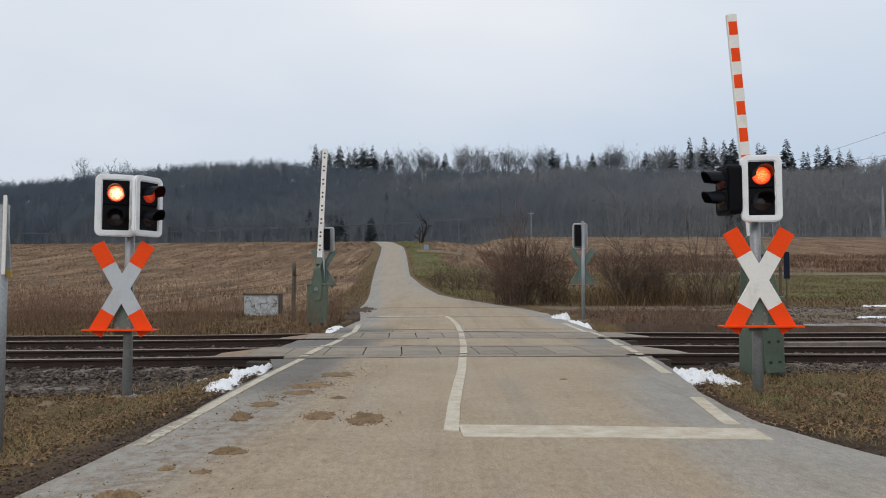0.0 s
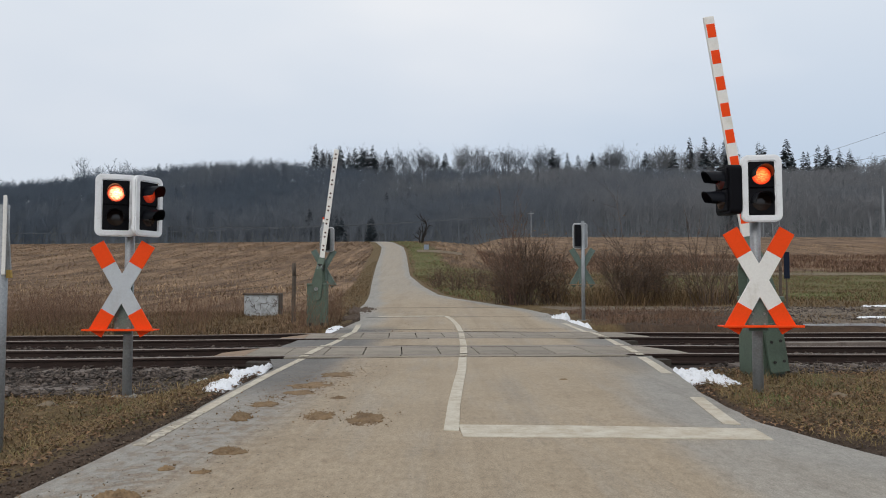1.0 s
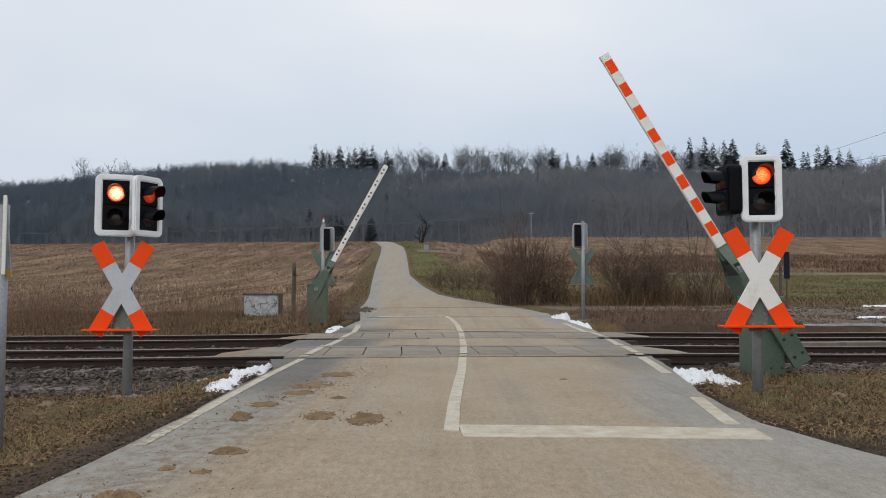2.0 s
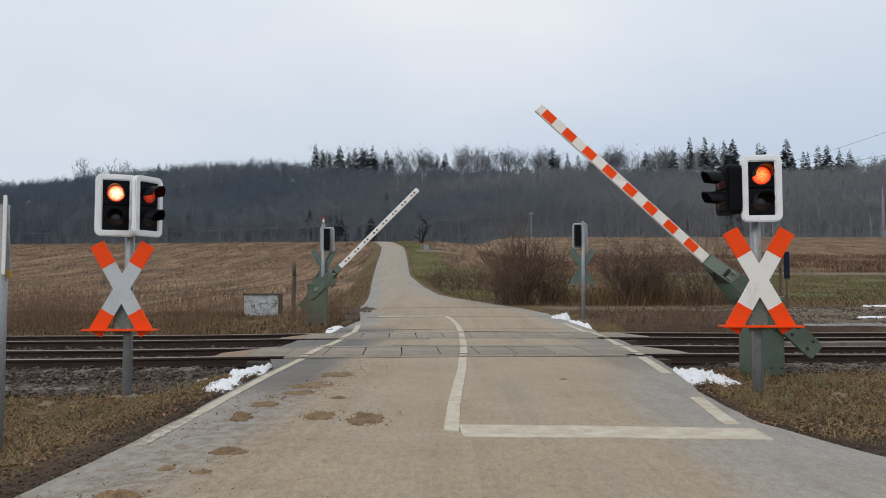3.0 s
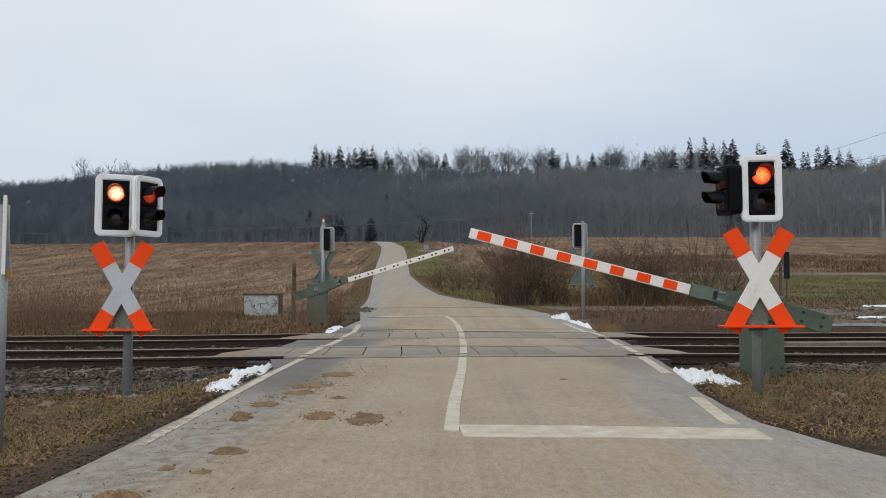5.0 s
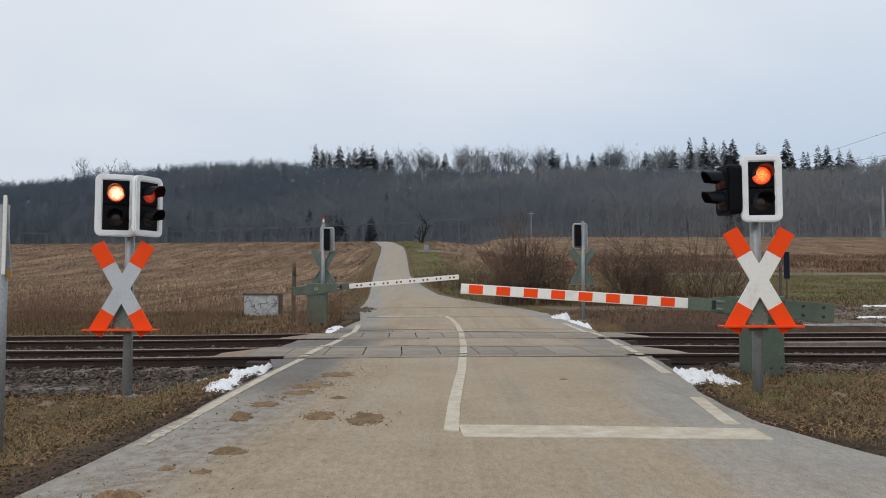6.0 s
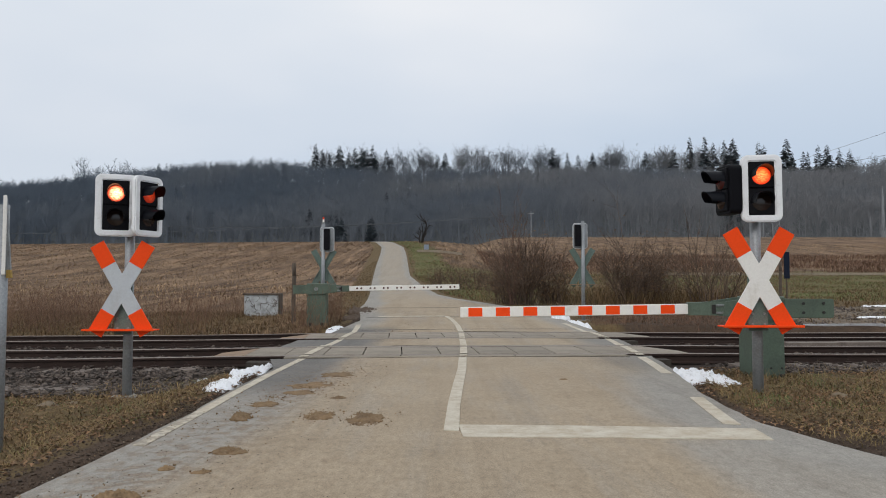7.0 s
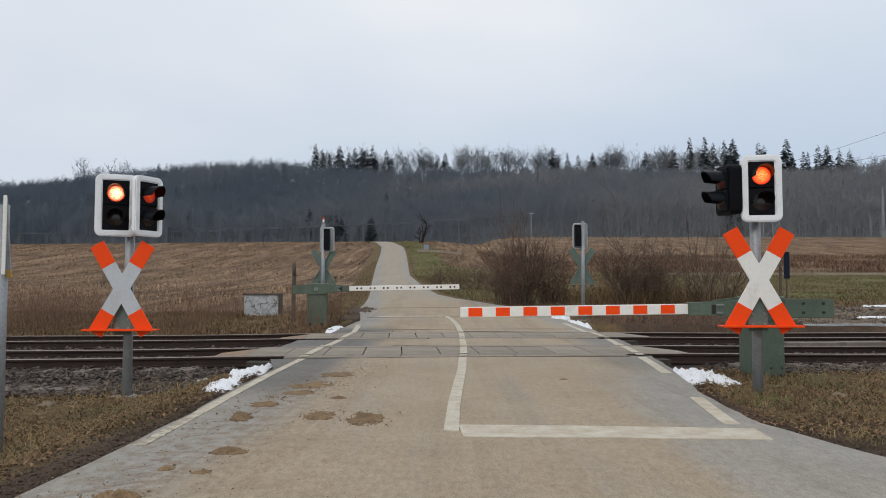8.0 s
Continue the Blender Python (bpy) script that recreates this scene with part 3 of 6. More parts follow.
drape("edge_line", *band([(-2.03, 4.95), (-2.035, 5.6), (-2.045, 6.2)], 0.09), 14, "flaking white edge line along the asphalt", mat=M_LINE_OLD)
drape("edge_line", *band([(-2.045, 6.2), (-2.07, 7.3), (-2.085, 8.8), (-2.05, 10.7)], 0.10), 26, "worn white edge line along the asphalt", mat=line_material("dusty_road_paint", 0.2))
drape("edge_line", *band([(-2.04, 13.05), (-2.02, 13.8), (-2.02, 14.45)], 0.12), 10, "short white edge line between the two tracks")
drape("edge_line", *band([(-2.03, 16.75), (-2.08, 17.8), (-2.14, 18.6)], 0.12), 10, "short white edge line beyond the tracks")
drape("edge_line", *band([(2.22, 5.68), (2.32, 6.4), (2.42, 7.05)], 0.13), 10, "short white edge line beside the stop line")
drape("edge_line", *band([(2.73, 9.0), (2.88, 10.2), (2.97, 11.0)], 0.13), 12, "white edge line running up to the rails")
drape("edge_line", *band([(3.16, 13.2), (3.24, 13.9), (3.30, 14.75)], 0.12), 10, "white edge line between the two tracks")
drape("edge_line", *band([(3.26, 16.75), (3.2, 17.8), (3.13, 19.0)], 0.12), 10, "white edge line beyond the tracks")
drape("centre_line", *band([(0.06, 5.35), (0.10, 6.6), (0.16, 7.8), (0.24, 9.3), (0.29, 10.8)], 0.112), 30, "worn white centre line bending towards the rails")
drape("centre_line", *band([(0.36, 13.0), (0.37, 13.8), (0.38, 14.5)], 0.115), 10, "white centre line between the two tracks")
drape("centre_line", *band([(0.40, 16.8), (0.36, 18.2), (0.26, 19.8), (0.10, 21.4)], 0.12), 12, "white centre line curving beyond the tracks")
drape("stop_line", [(0.118, 5.57), (2.32, 5.50)], [(0.14, 5.13), (2.28, 5.10)], 12, "broad worn white stop line across one lane")
drape("stop_line", [(-1.9, 21.65), (0.06, 21.65)], [(-1.9, 21.35), (0.06, 21.35)], 10, "faded white stop line beyond the tracks")

for y, a, b, w in ((21.05, -2.2, 3.2, 0.05), (17.15, -1.9, 3.3, 0.03), (10.72, -2.1, 2.8, 0.025), (26.4, -2.8, 2.6, 0.05)):
    drape("asphalt_joint", [(a, y), (b, y + 0.33)], [(a, y - w), (b, y + 0.33 - w)], 20, "dark open joint across the asphalt", 0.004, M_GAP, "joint")


# ---------------------------------------------------------------- tracks
RAIL_SHAPE = [(-0.062, -0.150), (0.062, -0.150), (0.062, -0.138), (0.012, -0.122), (0.009, -0.045), (0.035, -0.034), (0.036, -0.008),
              (0.028, 0.0), (-0.028, 0.0), (-0.036, -0.008), (-0.035, -0.034), (-0.009, -0.045), (-0.012, -0.122), (-0.062, -0.138)]


def rail_z(x):
    return 0.006 - 0.035 * smooth(2.2, 7.0, np.abs(np.asarray(x, float) - 0.6))


def rail(parent, k, off):
    bm = bmesh.new()
    rings = []
    for x in np.concatenate([np.arange(-160, -12, 8.0), np.arange(-12, 13, 0.5), np.arange(14, 170, 8.0)]):
        y, z = float(track_y(x, k)) + off, float(rail_z(x))
        rings.append([bm.verts.new((x, y + a, z + b)) for a, b in RAIL_SHAPE])
    for p, q in zip(rings, rings[1:]):
        for i in range(len(p)):
            j = (i + 1) % len(p)
            bm.faces.new((p[i], p[j], q[j], q[i]))
    bmesh.ops.recalc_face_normals(bm, faces=bm.faces)
    ob = part("rail", bm, M_RAIL, parent, "rusty steel rail with a rolled head")
    ob.data.materials.append(M_RAILTOP)
    for p in ob.data.polygons:
        if p.normal.z > 0.55 and abs(p.center.z - float(rail_z(p.center.x))) < 0.012:
            p.material_index = 1
    return ob


def sleeper_mesh():
    bm = bmesh.new()
    box(bm, -0.13, 0.13, -1.28, 1.28, -0.20, 0.0, 0.02)
    me = bpy.data.meshes.new("sleeper")
    bm.to_mesh(me)
    bm.free()
    me.materials.append(M_SLEEPER)
    return me


def clip_mesh():
    bm = bmesh.new()
    box(bm, -0.05, 0.05, -0.035, 0.035, -0.01, 0.035, 0.008)
    cyl(bm, (0, 0, 0.03), (0, 0, 0.065), 0.014, seg=6)
    me = bpy.data.meshes.new("rail_clip")
    bm.to_mesh(me)
    bm.free()
    me.materials.append(M_RAIL)
    return me


def build_track(k, label):
    t = thing("railway_track", pose(0, 0, 0), label, "railway track", "railway tracks", "structure")
    for off in (-0.7525, 0.7525):
        rail(t, k, off)
    return t


TRACKS = [build_track(0, "rusty railway track with concrete sleepers beside the road"), build_track(1, "rusty railway track behind the first one")]

PANEL_W = 0.565


def panel_mesh(depth, w, h=0.11):
    bm = bmesh.new()
    box(bm, -w / 2 + 0.008, w / 2 - 0.008, -depth / 2, depth / 2, -h, 0.0, 0.006)
    me = bpy.data.meshes.new("panel")
    bm.to_mesh(me)
    bm.free()
    me.materials.append(M_PANEL)
    return me


def build_crossing(k, x0, x1, label):
    """Panels between and outside the rails, on a dark bed, with grooves for the wheels."""
    t = thing("crossing_deck", pose(0, 0, 0), label, "level crossing", "crossing decks", "structure")
    bm = bmesh.new()
    a = math.atan(RAIL_TURN)
    m = pose((x0 + x1) / 2, float(track_y((x0 + x1) / 2, k)), 0, 0, 0, math.degrees(a))
    box(bm, -(x1 - x0) / 2 + 0.1, (x1 - x0) / 2 - 0.1, -1.02, 1.02, -0.25, -0.07, 0, m)
    part("bed", bm, M_GAP, t)
    n = int((x1 - x0) / PANEL_W)
    inner, outer = panel_mesh(1.25, (x1 - x0) / n), panel_mesh(0.20, 1.72)
    for i in range(n):
        x = x0 + (i + 0.5) * (x1 - x0) / n
        ob = new("panel", inner)
        ob.parent = t
        ob.matrix_basis = pose(x, float(track_y(x, k)), float(rail_z(x)) - 0.002, random.uniform(-0.15, 0.15), random.uniform(-0.2, 0.2), math.degrees(a))
    for i in range(int((x1 - x0) / 1.72)):
        x = x0 + (x1 - x0 - 1.72 * int((x1 - x0) / 1.72)) / 2 + (i + 0.5) * 1.72
        for s in (-1, 1):
            ob = new("edge_panel", outer)
            ob.parent = t
            ob.matrix_basis = pose(x, float(track_y(x, k)) + s * 0.905, float(rail_z(x)) - 0.004, 0, 0, math.degrees(a))
    for x, s in ((x0 - 0.32, -1), (x1 + 0.32, 1)):
        bm = bmesh.new()
        prism(bm, [(-0.32 * s, -0.12), (-0.32 * s, -0.004), (0.30 * s, -0.075), (0.34 * s, -0.12)], -0.6, 0.6)
        ob = part("end_ramp", bm, M_RAMP if s < 0 else M_PANEL, t, "rust-stained sloping end ramp" if s < 0 else "sloping concrete end ramp")
        ob.matrix_basis = pose(x, float(track_y(x, k)), 0, 0, 0, math.degrees(a))
    return t


build_crossing(0, -3.05, 3.5, "worn concrete crossing deck flush with the rails")
build_crossing(1, -2.85, 3.98, "worn concrete crossing deck over the second track")


def deck_line(k, x, w, label, slant=0.0):
    """Paint carried across a deck: between the rails and on the strips outside them."""
    for a, b in ((-1.0, -0.82), (-0.60, 0.60), (0.82, 1.0)):
        bm = bmesh.new()
        xs = [x + slant * q for q in (a, b)]
        lo, hi = [bm.verts.new((px + s * w / 2, float(track_y(px, k)) + q, 0.008)) for px, q in zip(xs, (a, b)) for s in (-1, 1)], []
        f = bm.faces.new((lo[0], lo[1], lo[3], lo[2]))
        r = bmesh.ops.extrude_face_region(bm, geom=[f])
        for v in [g for g in r["geom"] if isinstance(g, bmesh.types.BMVert)]:
            v.co.z += 0.004
        bmesh.ops.recalc_face_normals(bm, faces=bm.faces)
        tagged(part("deck_line", bm, M_LINE), label, "road marking", "", "structure")


for k, xs in ((0, ((-2.06, -0.0), (0.335, 0.03), (3.07, 0.08))), (1, ((-2.02, 0.0), (0.395, 0.01), (3.32, 0.02)))):
    for x, slant in xs:
        deck_line(k, x, 0.115, "white line painted across the crossing deck", slant)


def beam(name, x0, x1, y, w, z0, z1, mat, label, category, turn=RAIL_TURN):
    bm = bmesh.new()
    L = math.hypot(x1 - x0, (x1 - x0) * turn)
    n = max(1, int(L / 1.0))
    for i in range(n):
        a, b = -L / 2 + L * i / n, -L / 2 + L * (i + 1) / n
        box(bm, a + 0.004, b - 0.004, -w / 2, w / 2, z0 + random.uniform(-0.006, 0.006), z1 + random.uniform(-0.008, 0.008), 0.01)
    ob = part(name, bm, mat)
    ob.matrix_basis = pose((x0 + x1) / 2, y + turn * (x0 + x1) / 2, 0, 0, 0, math.degrees(math.atan(turn)))
    return tagged(ob, label, category)


M_OLDEDGE = worn("pale_steel_edge", (0.42, 0.42, 0.43), (0.2, 0.19, 0.18), 0.6, 0.2, 3, 40, 0.4, 0.1)
beam("cable_trough", 6.6, 30, 13.78, 0.36, -0.25, -0.04, M_SLEEPER, "dirty concrete cable trough lids between the two tracks", "cable trough")
beam("edging_beam", 9.2, 40, 18.45, 0.11, -0.16, 0.075, M_OLDEDGE, "pale edging beam beside the gravel yard", "edging beam", 0.03)
beam("concrete_slab", -5.6, -4.25, 8.95, 0.36, -0.36, -0.19, M_SLEEPER, "grey concrete slab at the foot of the ballast", "slab", 0.0)


# ---------------------------------------------------------------- crossing signals
def rounded(w, h, r, seg=5):
    pts = []
    for cx, cz, a0 in ((w / 2 - r, h / 2 - r, 0), (-w / 2 + r, h / 2 - r, 90), (-w / 2 + r, -h / 2 + r, 180), (w / 2 - r, -h / 2 + r, 270)):
        for i in range(seg + 1):
            a = radians(a0 + 90 * i / seg)
            pts.append((cx + r * math.cos(a), cz + r * math.sin(a)))
    return pts


def ring_prism(bm, outer, inner, y0, y1):
    """A frame between two outlines with the same count of points."""
    v = [[bm.verts.new((x, y, z)) for x, z in pts] for pts, y in ((outer, y0), (inner, y0), (inner, y1), (outer, y1))]
    n = len(outer)
    for i in range(n):
        j = (i + 1) % n
        for a, b in ((0, 1), (1, 2), (2, 3), (3, 0)):
            bm.faces.new((v[a][i], v[b][i], v[b][j], v[a][j]))
    bmesh.ops.recalc_face_normals(bm, faces=bm.faces)
    return bm


def hood(bm, r, length, cz):
    """A visor: a tube open below, longer on top."""
    seg = 20
    rings = []
    for rr in (r, r - 0.006):
        back, front = [], []
        for i in range(seg + 1):
            a = radians(-12 + 204 * i / seg)
            x, z = math.cos(a) * rr, math.sin(a) * rr
            reach = length * (0.45 + 0.55 * (0.5 + 0.5 * math.sin(a)))
            back.append(bm.verts.new((x, -0.02, cz + z)))
            front.append(bm.verts.new((x * 0.88, -0.03 - reach, cz + z * 0.88 + 0.006)))
        rings.append((back, front))
    (b0, f0), (b1, f1) = rings
    for i in range(seg):
        bm.faces.new((b0[i], b0[i + 1], f0[i + 1], f0[i]))
        bm.faces.new((b1[i + 1], b1[i], f1[i], f1[i + 1]))
        bm.faces.new((f0[i], f0[i + 1], f1[i + 1], f1[i]))
    for i in (0, seg):
        bm.faces.new((b0[i], f0[i], f1[i], b1[i]))
    bmesh.ops.recalc_face_normals(bm, faces=bm.faces)
    return bm


def light_box(parent, m, w, h, top, bottom, rim=True, rear=None):
    """One signal head, its face towards -y: housing > rim, face plate, lenses, hoods."""
    bm = bmesh.new()
    if rear is None:
        prism(bm, rounded(w * 0.84, h * 0.94, 0.05), 0.0, 0.05 if rim else 0.13, 0.008)
    else:
        box(bm, rear - 0.08, rear + 0.08, 0.03, 0.17, -h * 0.42, h * 0.42, 0.008)
    head = part("signal_head", bm, M_BLACK, parent, "black signal head with two stacked lenses")
    head.matrix_basis = m
    if rim:
        bm = bmesh.new()
        ring_prism(bm, rounded(w, h, 0.075, 8), rounded(w * 0.64, h * 0.80, 0.012, 8), -0.035, 0.03)
        bmesh.ops.bevel(bm, geom=[e for e in bm.edges if len(e.link_faces) == 2 and e.calc_face_angle(0) > 1.0], offset=0.012, segments=2, affect="EDGES")
        part("white_rim", bm, M_RIM, head, "broad white rounded border")
    if rear is not None:
        bm = bmesh.new()
        prism(bm, rounded(w * 0.97, h * 0.97, 0.07), 0.004, 0.034, 0.004)
        part("back_plate", bm, M_GALV, head, "grey metal back plate")
    bm = bmesh.new()
    for cz in (h * 0.215, -h * 0.205):
        box(bm, -w * 0.315, w * 0.315, -0.022, 0.004, cz - h * 0.20, cz + h * 0.20, 0.006)
    part("face_plate", bm, M_BLACK, head)
    for cz, mat, r in ((h * 0.19, top, 0.092), (-h * 0.20, bottom, 0.092)):
        bm = bmesh.new()
        rings = [[bm.verts.new((math.cos(a) * r * q, -0.024 - 0.014 * (1 - q * q), math.sin(a) * r * q)) for a in np.linspace(0, 2 * math.pi, 25)[:-1]] for q in (1, 0.7, 0.35)]
        for p, q in zip(rings, rings[1:]):
            for i in range(24):
                bm.faces.new((p[i], p[(i + 1) % 24], q[(i + 1) % 24], q[i]))
        bm.faces.new(rings[-1])
        bmesh.ops.recalc_face_normals(bm, faces=bm.faces)
        ob = part("lens", bm, mat, head, "round glass signal lens", True)
        ob.location = (0, 0, cz)
        bm = bmesh.new()
        hood(bm, r + 0.010, 0.19, cz)
        part("hood", bm, M_HOOD, head, "black visor")
    return head


def saltire(parent, cx, cz, y, length, w, rear, sheet):
    """The cross in one sheet, white with four red ends in front, painted and stiffened at the back."""
    a = radians(30)
    u, v = Vector((math.sin(a), math.cos(a))), Vector((-math.sin(a), math.cos(a)))
    pts = []
    side = w / 2
    k = side / math.cos(a), side / math.sin(a)  # the inner corners lie on the axes
    for d, inner in ((u, (k[0], 0)), (v, (0, k[1])), (-u, (-k[0], 0)), (-v, (0, -k[1]))):
        n = Vector((d.y, -d.x)) * side
        e = d * (length / 2)
        pts += [inner, tuple(e + n), tuple(e - n)]
    bm = bmesh.new()
    prism(bm, pts, -0.007, 0.007, 0.002)
    cross = part("cross", bm, M_GREENBACK if rear else sheet, parent, "white saltire sheet" if not rear else "plain grey-green sign back")
    cross.matrix_basis = pose(cx, y, cz)
    for s in (-1, 1):
        for t in (-1, 1):
            m = pose(0, 0, 0, 0, 30 * s, 0)
            bm = bmesh.new()
            if not rear:
                lo, hi = sorted((t * 0.262 * length, t * (length / 2 + 0.001)))
                box(bm, -w / 2 - 0.001, w / 2 + 0.001, -0.0095, 0.009, lo, hi, 0.002)
                ob = part("red_end", bm, M_RED, cross, "bright red reflective end")
            else:
                lo, hi = sorted((t * 0.12 * length, t * 0.49 * length))
                for q in (-1, 1):
                    box(bm, q * w * 0.42 - 0.008, q * w * 0.42 + 0.008, -0.03, -0.006, lo, hi, 0.003)
                ob = part("stiffener", bm, M_GREENBACK, cross)
            ob.matrix_basis = m
    return cross


def signal(m, label, post_h, x_at, x_z, bar_z, rear=False, post_r=0.07, foot=0.012, sheet=M_WHITE):
    t = thing("crossing_signal", m, label, "crossing signal", "level crossing signals")
    bm = bmesh.new()
    cyl(bm, (0, 0, -0.25), (0, 0, post_h), post_r, seg=20)
    cyl(bm, (0, 0, post_h - 0.005), (0, 0, post_h + 0.03), post_r + 0.006, post_r * 0.7, seg=20)
    part("post", bm, M_GALV, t, "round galvanised steel post", True)
    bm = bmesh.new()
    box(bm, -0.15, 0.15, -0.13, 0.13, -0.16, foot, 0.012)
    part("footing", bm, M_CONCRETE, t, "small concrete footing")
    y = -0.115 if not rear else 0.115
    saltire(t, x_at, x_z, y, 1.17, 0.168, rear, sheet)
    # the plate that carries the cross, with bolts
    bm = bmesh.new()
    box(bm, x_at - 0.10, x_at + 0.10, y * 0.55 - 0.006, y * 0.55 + 0.012, x_z - 0.52, x_z + 0.16, 0.005)
    box(bm, x_at - 0.05, x_at + 0.05, min(0, y * 0.5), max(0, y * 0.5), x_z - 0.36, x_z - 0.26, 0.004)
    part("mounting_plate", bm, M_GREENBACK, t, "green-grey steel plate behind the cross")
    for bx in (-0.06, 0.06):
        for bz in (-0.34, -0.45):
            bm = bmesh.new()
            cyl(bm, (x_at + bx, y * 0.55 - 0.006, x_z + bz), (x_at + bx, y * 0.55 - 0.018, x_z + bz), 0.013, seg=8)
            part("bolt", bm, M_BOLT, t)
    bm = bmesh.new()
    box(bm, x_at - 0.405, x_at + 0.405, min(y, y * 0.4) - 0.06, max(y, y * 0.4) + 0.02, bar_z - 0.008, bar_z + 0.006, 0.003)
    box(bm, x_at - 0.405, x_at + 0.405, y - 0.10, y - 0.09, bar_z - 0.012, bar_z + 0.012, 0.003)
    part("lower_bar", bm, M_RAMP if rear else M_RED, t, "flat orange-red bar under the cross" if not rear else "dull brown back of the flat bar")
    return t


SIG_NEAR_E = signal(pose(3.25, 7.6, 0.0), "galvanised crossing signal with white and red cross, red light lit", 2.30, -0.015, 1.105, 0.64, False, 0.053, -0.06)
light_box(SIG_NEAR_E, pose(0.010, -0.14, 2.045, 0, 0, -9), 0.40, 0.69, M_LENS_B, M_LENS_OFF)
light_box(SIG_NEAR_E, pose(-0.335, -0.02, 2.04, 0, 0, -84), 0.38, 0.54, M_LENS_SIDE, M_LENS_OFF, False)
SIG_NEAR_W = signal(pose(-3.62, 8.45, -0.20), "galvanised crossing signal with two signal heads, red light lit", 2.50, -0.035, 1.215, 0.752, False, 0.053, 0.0, M_DIMWHITE)
light_box(SIG_NEAR_W, pose(-0.110, -0.14, 2.165, 0, 0, 21), 0.436, 0.71, M_LENS_A, M_LENS_OFF)
light_box(SIG_NEAR_W, pose(0.232, -0.10, 2.155, 0, 0, 67), 0.42, 0.69, M_LENS_C, M_LENS_OFF)
SIG_FAR_E = signal(pose(3.83, 20.0, 0.22), "crossing signal seen from its grey back, beside bushes", 2.57, 0.0, 1.33, 0.86, True, 0.05, -0.1)
light_box(SIG_FAR_E, pose(-0.055, 0.10, 2.20, 0, 0, 180), 0.40, 0.70, M_LENS_B, M_LENS_OFF, True, 0.085)
SIG_FAR_W = signal(pose(-3.36, 20.5, 0.18), "crossing signal seen from its grey back, behind the barrier", 2.62, 0.0, 1.36, 0.88, True, 0.05, -0.1)
light_box(SIG_FAR_W, pose(0.09, 0.10, 2.17, 0, 0, 180), 0.40, 0.70, M_LENS_B, M_LENS_OFF, True, -0.01)

bm = bmesh.new()
cyl(bm, (0, 0, 2.64), (0, 0, 2.735), 0.024, seg=10)
part("antenna", bm, M_WHITE, SIG_FAR_W, "short white rod on the post")
bm = bmesh.new()
cyl(bm, (0, 0, 2.735), (0, 0, 2.79), 0.025, 0.015, seg=10)
part("antenna_tip", bm, M_RED, SIG_FAR_W, "red rod tip")


